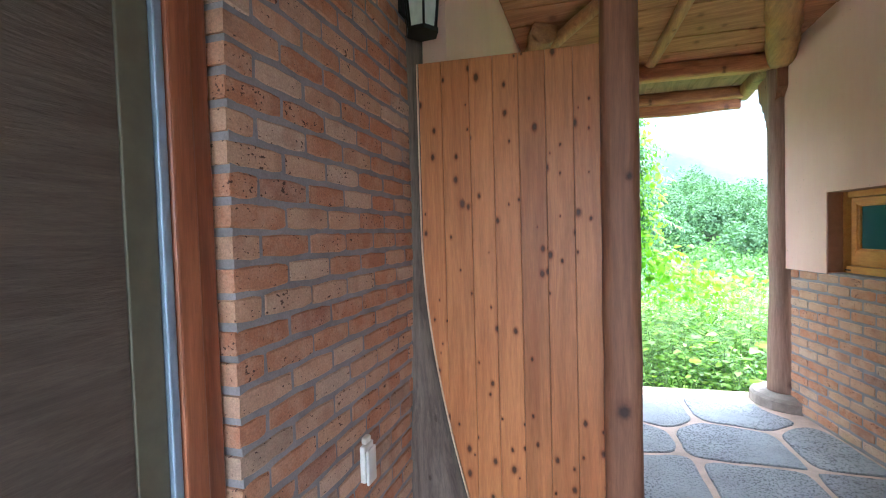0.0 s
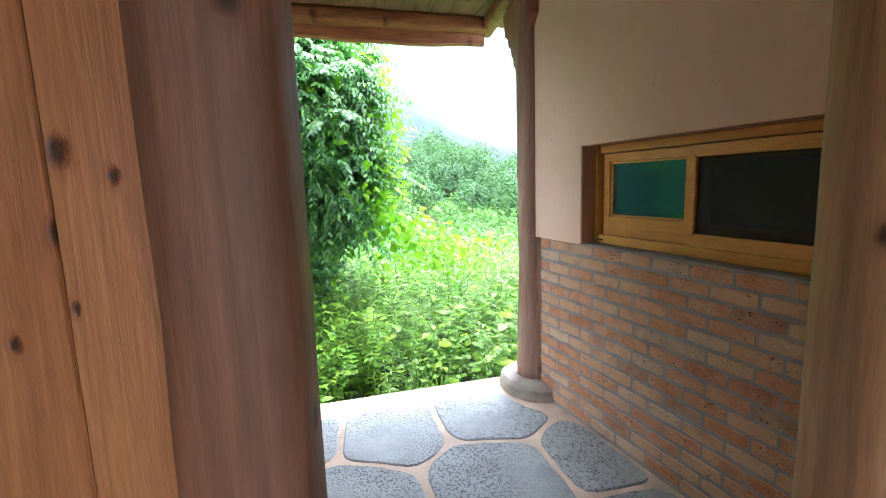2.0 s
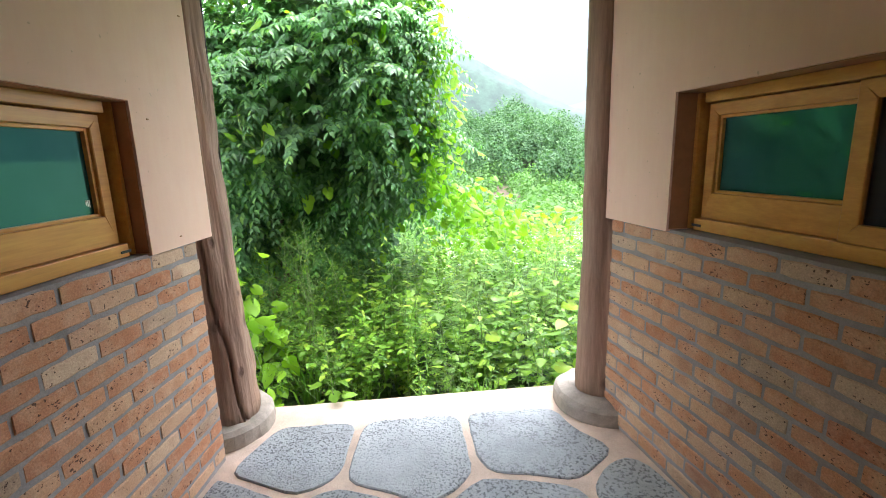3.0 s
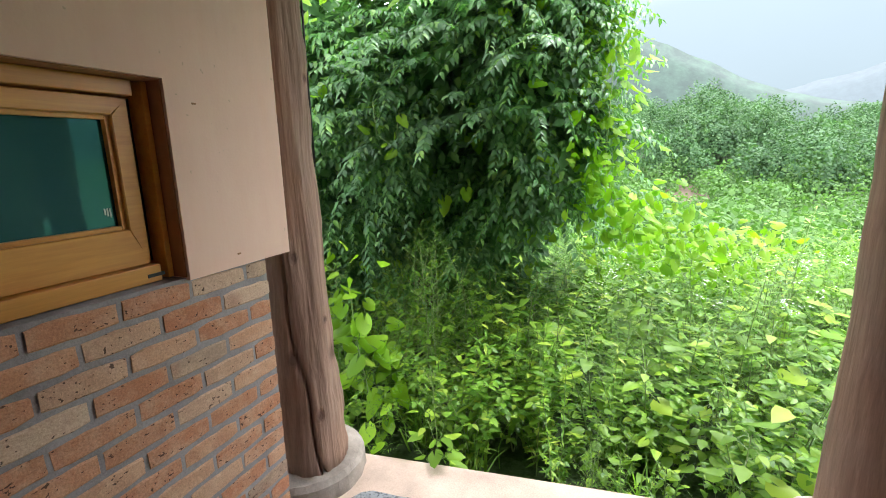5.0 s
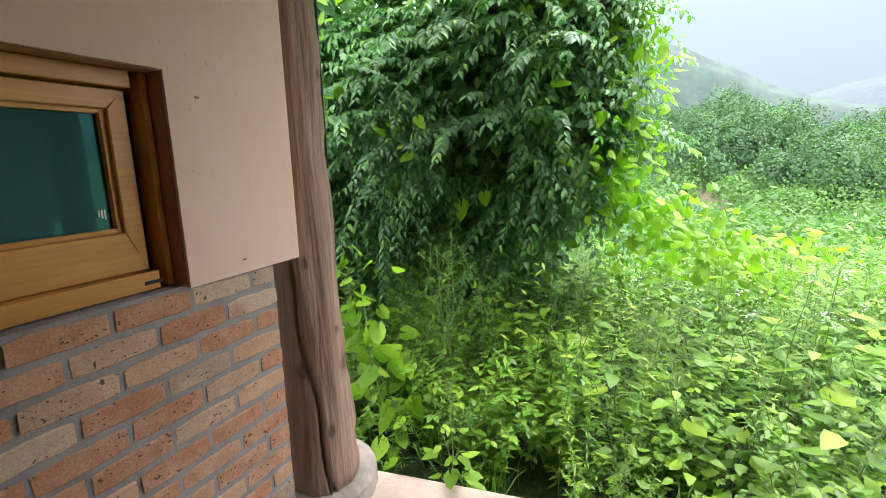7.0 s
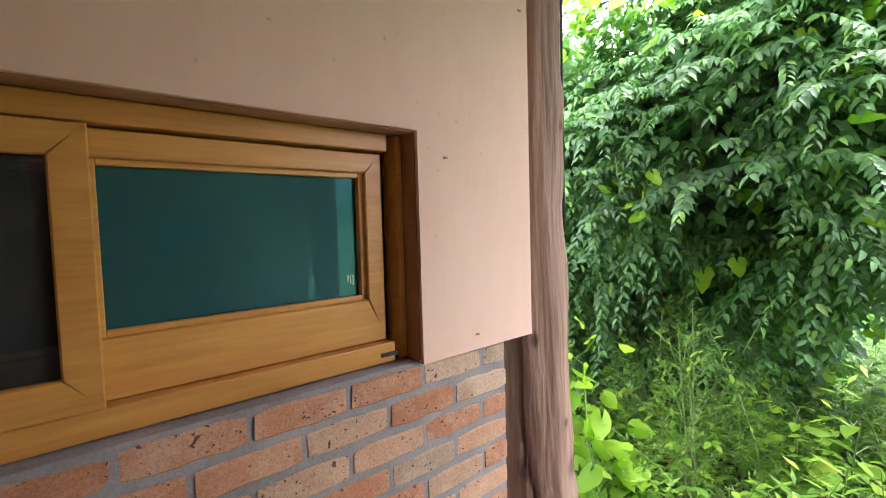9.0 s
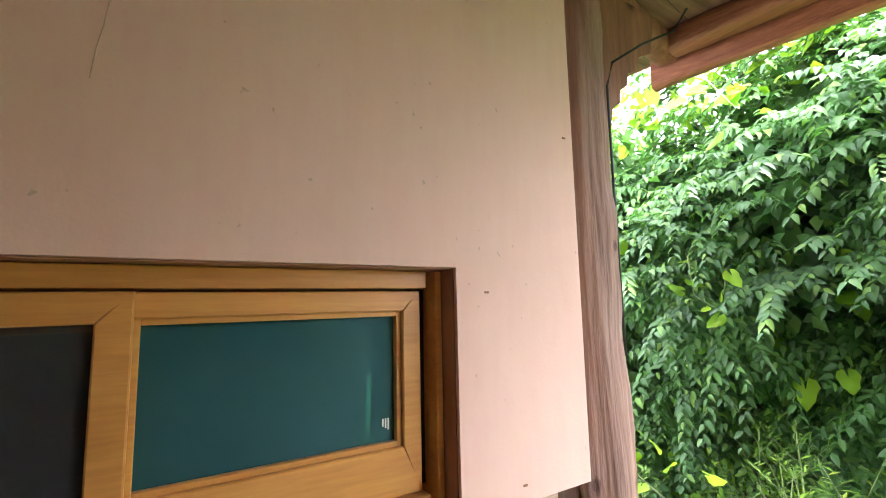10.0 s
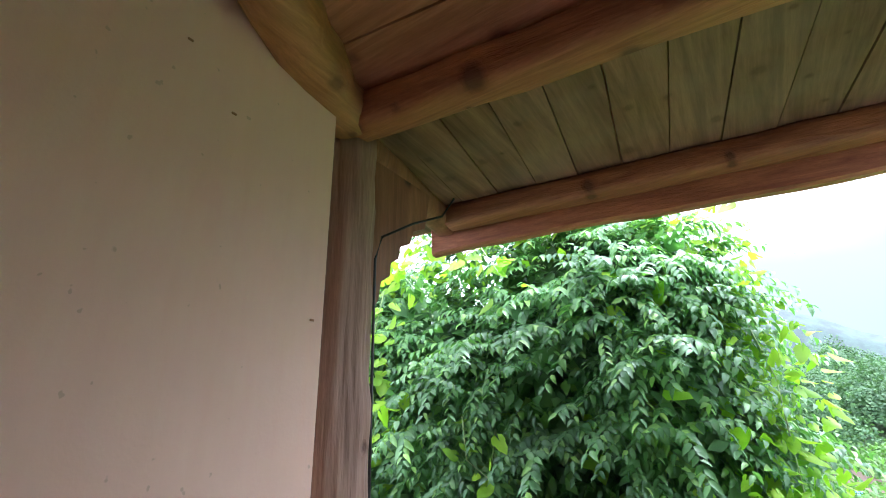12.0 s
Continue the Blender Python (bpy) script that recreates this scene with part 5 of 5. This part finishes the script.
cable = [(-0.838, 4.416, 1.5), (-0.838, 4.414, 2.0), (-0.832, 4.408, 2.42), (-0.815, 4.42, 2.50), (-0.76, 4.52, 2.57), (-0.70, 4.62, 2.62), (-0.67, 4.66, 2.70)]
tagged(swept(cable, 0.0045, BLACK, "power_cable"), "thin dark cable run along the post to the eave", "cable")

# chip and nail marks in the plaster
for k, (a, z) in enumerate(((0.213, 2.626), (-0.075, 2.165), (0.132, 1.228), (0.235, 1.708), (0.342, 2.752))):
    o = (LEFT[0] + LEFT[1] * a + LEFT[2] * 0.014, LEFT[1], LEFT[2])
    bm = bmesh.new()
    slab(bm, o, (-0.007, 0.006), (-0.001, 0.003), (z - 0.003, z + 0.0025), 0.001)
    tagged(part("mud_speck", bm, JAMB, None, "small dark brown speck stuck to the plaster", at=o[0] + Z * z), "", "speck", "specks on the plaster")

crack_line = [(-0.7912, 3.02 + 0.010 * math.sin(k * 0.9), 2.66 - 0.05 * k) for k in range(13)]
tagged(swept(crack_line, 0.0016, PLASTER_LINE, "plaster_crack", None, 5), "faint hairline crack running down the plaster", "crack")
for k in range(3):
    o = (LEFT[0] + LEFT[1] * 0.458 + LEFT[2] * -0.0925, LEFT[1], LEFT[2])
    tagged(part("glass_mark", one_slab(o, (-0.004 + 0.007 * k, 0.000 + 0.007 * k), (0.0, 0.0006), (1.392 + 0.004 * k, 1.418)), WHITE_PVC, bpy.data.objects["window_1"]))

# ---------------------------------------------------------------- flagstones
STONES = [(-0.47, 4.10), (0.12, 4.10), (0.78, 4.20), (-0.66, 3.60), (-0.10, 3.52), (0.70, 3.62), (1.30, 3.70), (-0.50, 3.02), (0.12, 2.93), (0.75, 3.0), (1.35, 3.05), (-0.45, 2.42), (0.22, 2.35), (0.85, 2.45), (1.45, 2.45), (0.1, 1.7), (0.75, 1.6), (1.45, 1.5), (-0.55, 1.5), (-0.5, 0.8), (0.2, 0.95), (0.9, 0.8), (1.5, 0.7), (-0.4, 0.1), (0.4, 0.2), (1.2, 0.0), (-0.5, -0.7), (0.3, -0.6), (1.1, -0.8)]
BOUND = [(-0.86, -1.7), (1.85, -1.7), (1.80, 2.0), (1.32, 4.0), (1.02, 4.32), (0.95, 4.53), (-0.66, 4.32), (-0.70, 4.05), (-0.78, 3.9)]


def clip(poly, px, py, nx, ny):
    out = []
    for i, p in enumerate(poly):
        q = poly[(i + 1) % len(poly)]
        dp, dq = (p[0] - px) * nx + (p[1] - py) * ny, (q[0] - px) * nx + (q[1] - py) * ny
        if dp <= 0:
            out.append(p)
        if dp * dq < 0:
            t = dp / (dp - dq)
            out.append((p[0] + (q[0] - p[0]) * t, p[1] + (q[1] - p[1]) * t))
    return out


for k, (x, y) in enumerate(STONES):
    poly = BOUND
    for j, (x2, y2) in enumerate(STONES):
        if j != k:
            dx, dy = x2 - x, y2 - y
            ln = math.hypot(dx, dy)
            poly = clip(poly, (x + x2) / 2 - dx / ln * 0.02, (y + y2) / 2 - dy / ln * 0.02, dx / ln, dy / ln)
    if len(poly) < 3:
        continue
    fine = []
    for i, p in enumerate(poly):
        q = poly[(i + 1) % len(poly)]
        m = max(2, int(math.hypot(q[0] - p[0], q[1] - p[1]) / 0.06))
        fine += [(p[0] + (q[0] - p[0]) * s / m, p[1] + (q[1] - p[1]) * s / m) for s in range(m)]
    for _ in range(2):
        fine = [((fine[i - 1][0] + 2 * p[0] + fine[(i + 1) % len(fine)][0]) / 4, (fine[i - 1][1] + 2 * p[1] + fine[(i + 1) % len(fine)][1]) / 4) for i, p in enumerate(fine)]
    fine = [(px + 0.014 * noise.noise(Vector((px * 7, py * 7, 1))), py + 0.014 * noise.noise(Vector((px * 7, py * 7, 9)))) for px, py in fine]
    bm = bmesh.new()
    rings = [[bm.verts.new((x + (px - x) * s, y + (py - y) * s, z)) for px, py in fine] for s, z in ((1.0, FLOOR - 0.02), (1.0, FLOOR + 0.003), (0.975, FLOOR + 0.009))]
    for r, s in zip(rings, rings[1:]):
        for i in range(len(fine)):
            j = (i + 1) % len(fine)
            bm.faces.new((r[i], r[j], s[j], s[i]))
    bm.faces.new(rings[-1])
    part("flagstone", bm, STONE, floor, at=(x, y, FLOOR))

# ---------------------------------------------------------------- bricks


def brick_mesh(length, seed):
    """Worn brick: waved arrises, each face a little crooked."""
    r = random.Random(seed)
    bm = bmesh.new()
    n = 6 if length > 0.15 else 4
    rings = []
    for i in range(n):
        a = length * i / (n - 1)
        end = 0.0035 if i in (0, n - 1) else 0.0
        w = [r.uniform(-0.0022, 0.0022) for _ in range(6)]
        top, low = BRICK_H - end + w[0], end + w[1]
        rings.append([bm.verts.new((a + r.uniform(-0.002, 0.002), y, z)) for y, z in ((-0.09, low), (-0.005, low), (-end * 0.7 + w[2] * 0.6, low + 0.005), (-end * 0.7 + w[3] * 0.6, top - 0.005), (-0.005, top), (-0.09, top))])
    for p, q in zip(rings, rings[1:]):
        for k in range(6):
            bm.faces.new((p[k], p[(k + 1) % 6], q[(k + 1) % 6], q[k]))
    bm.faces.new(rings[0]), bm.faces.new(rings[-1])
    bmesh.ops.recalc_face_normals(bm, faces=bm.faces)
    me = bpy.data.meshes.new("brick")
    bm.to_mesh(me)
    bm.free()
    me.materials.append(BRICK)
    return me


HALF = (BRICK_L - JOINT) / 2
FULLS, HALVES = [brick_mesh(BRICK_L, k) for k in range(14)], [brick_mesh(HALF, 50 + k) for k in range(6)]
pick = random.Random(3)


def lay(wall, axes, length, z_top, z_low, half_first, limit=300):
    """Stretcher courses downwards from z_top; each brick an object on a shared mesh."""
    org, u, w = axes
    turn = math.atan2(u.y, u.x)
    flip = u.cross(w).z < 0
    course, made, z = 0, 0, z_top - BRICK_H
    while z > z_low - BRICK_H * 0.5:
        a, first = 0.0, (course % 2 == 0) == half_first
        while a < length - 0.04 and made < limit:
            short = first and a == 0.0 or length - a < BRICK_L
            me = pick.choice(HALVES if short else FULLS)
            ln = HALF if short else BRICK_L
            o = new("brick", me)
            at = org + u * a + Z * (z + pick.uniform(-0.002, 0.002)) + w * pick.uniform(-0.002, 0.003)
            if flip:
                at += u * ln
            o.rotation_euler = (0, pick.uniform(-0.006, 0.006), turn + (math.pi if flip else 0))
            o.parent = wall
            o.location = at - wall.location
            a += ln + JOINT
            made += 1
        z -= COURSE
        course += 1


lay(left_wall, LEFT, 1.97, SILL - 0.016, FLOOR, True)
lay(right_wall, RIGHT, 2.34, SILL - 0.016, FLOOR, True)
lay(hall_wall, HALL, 1.17, 1.558 + COURSE * 14, FLOOR, True)
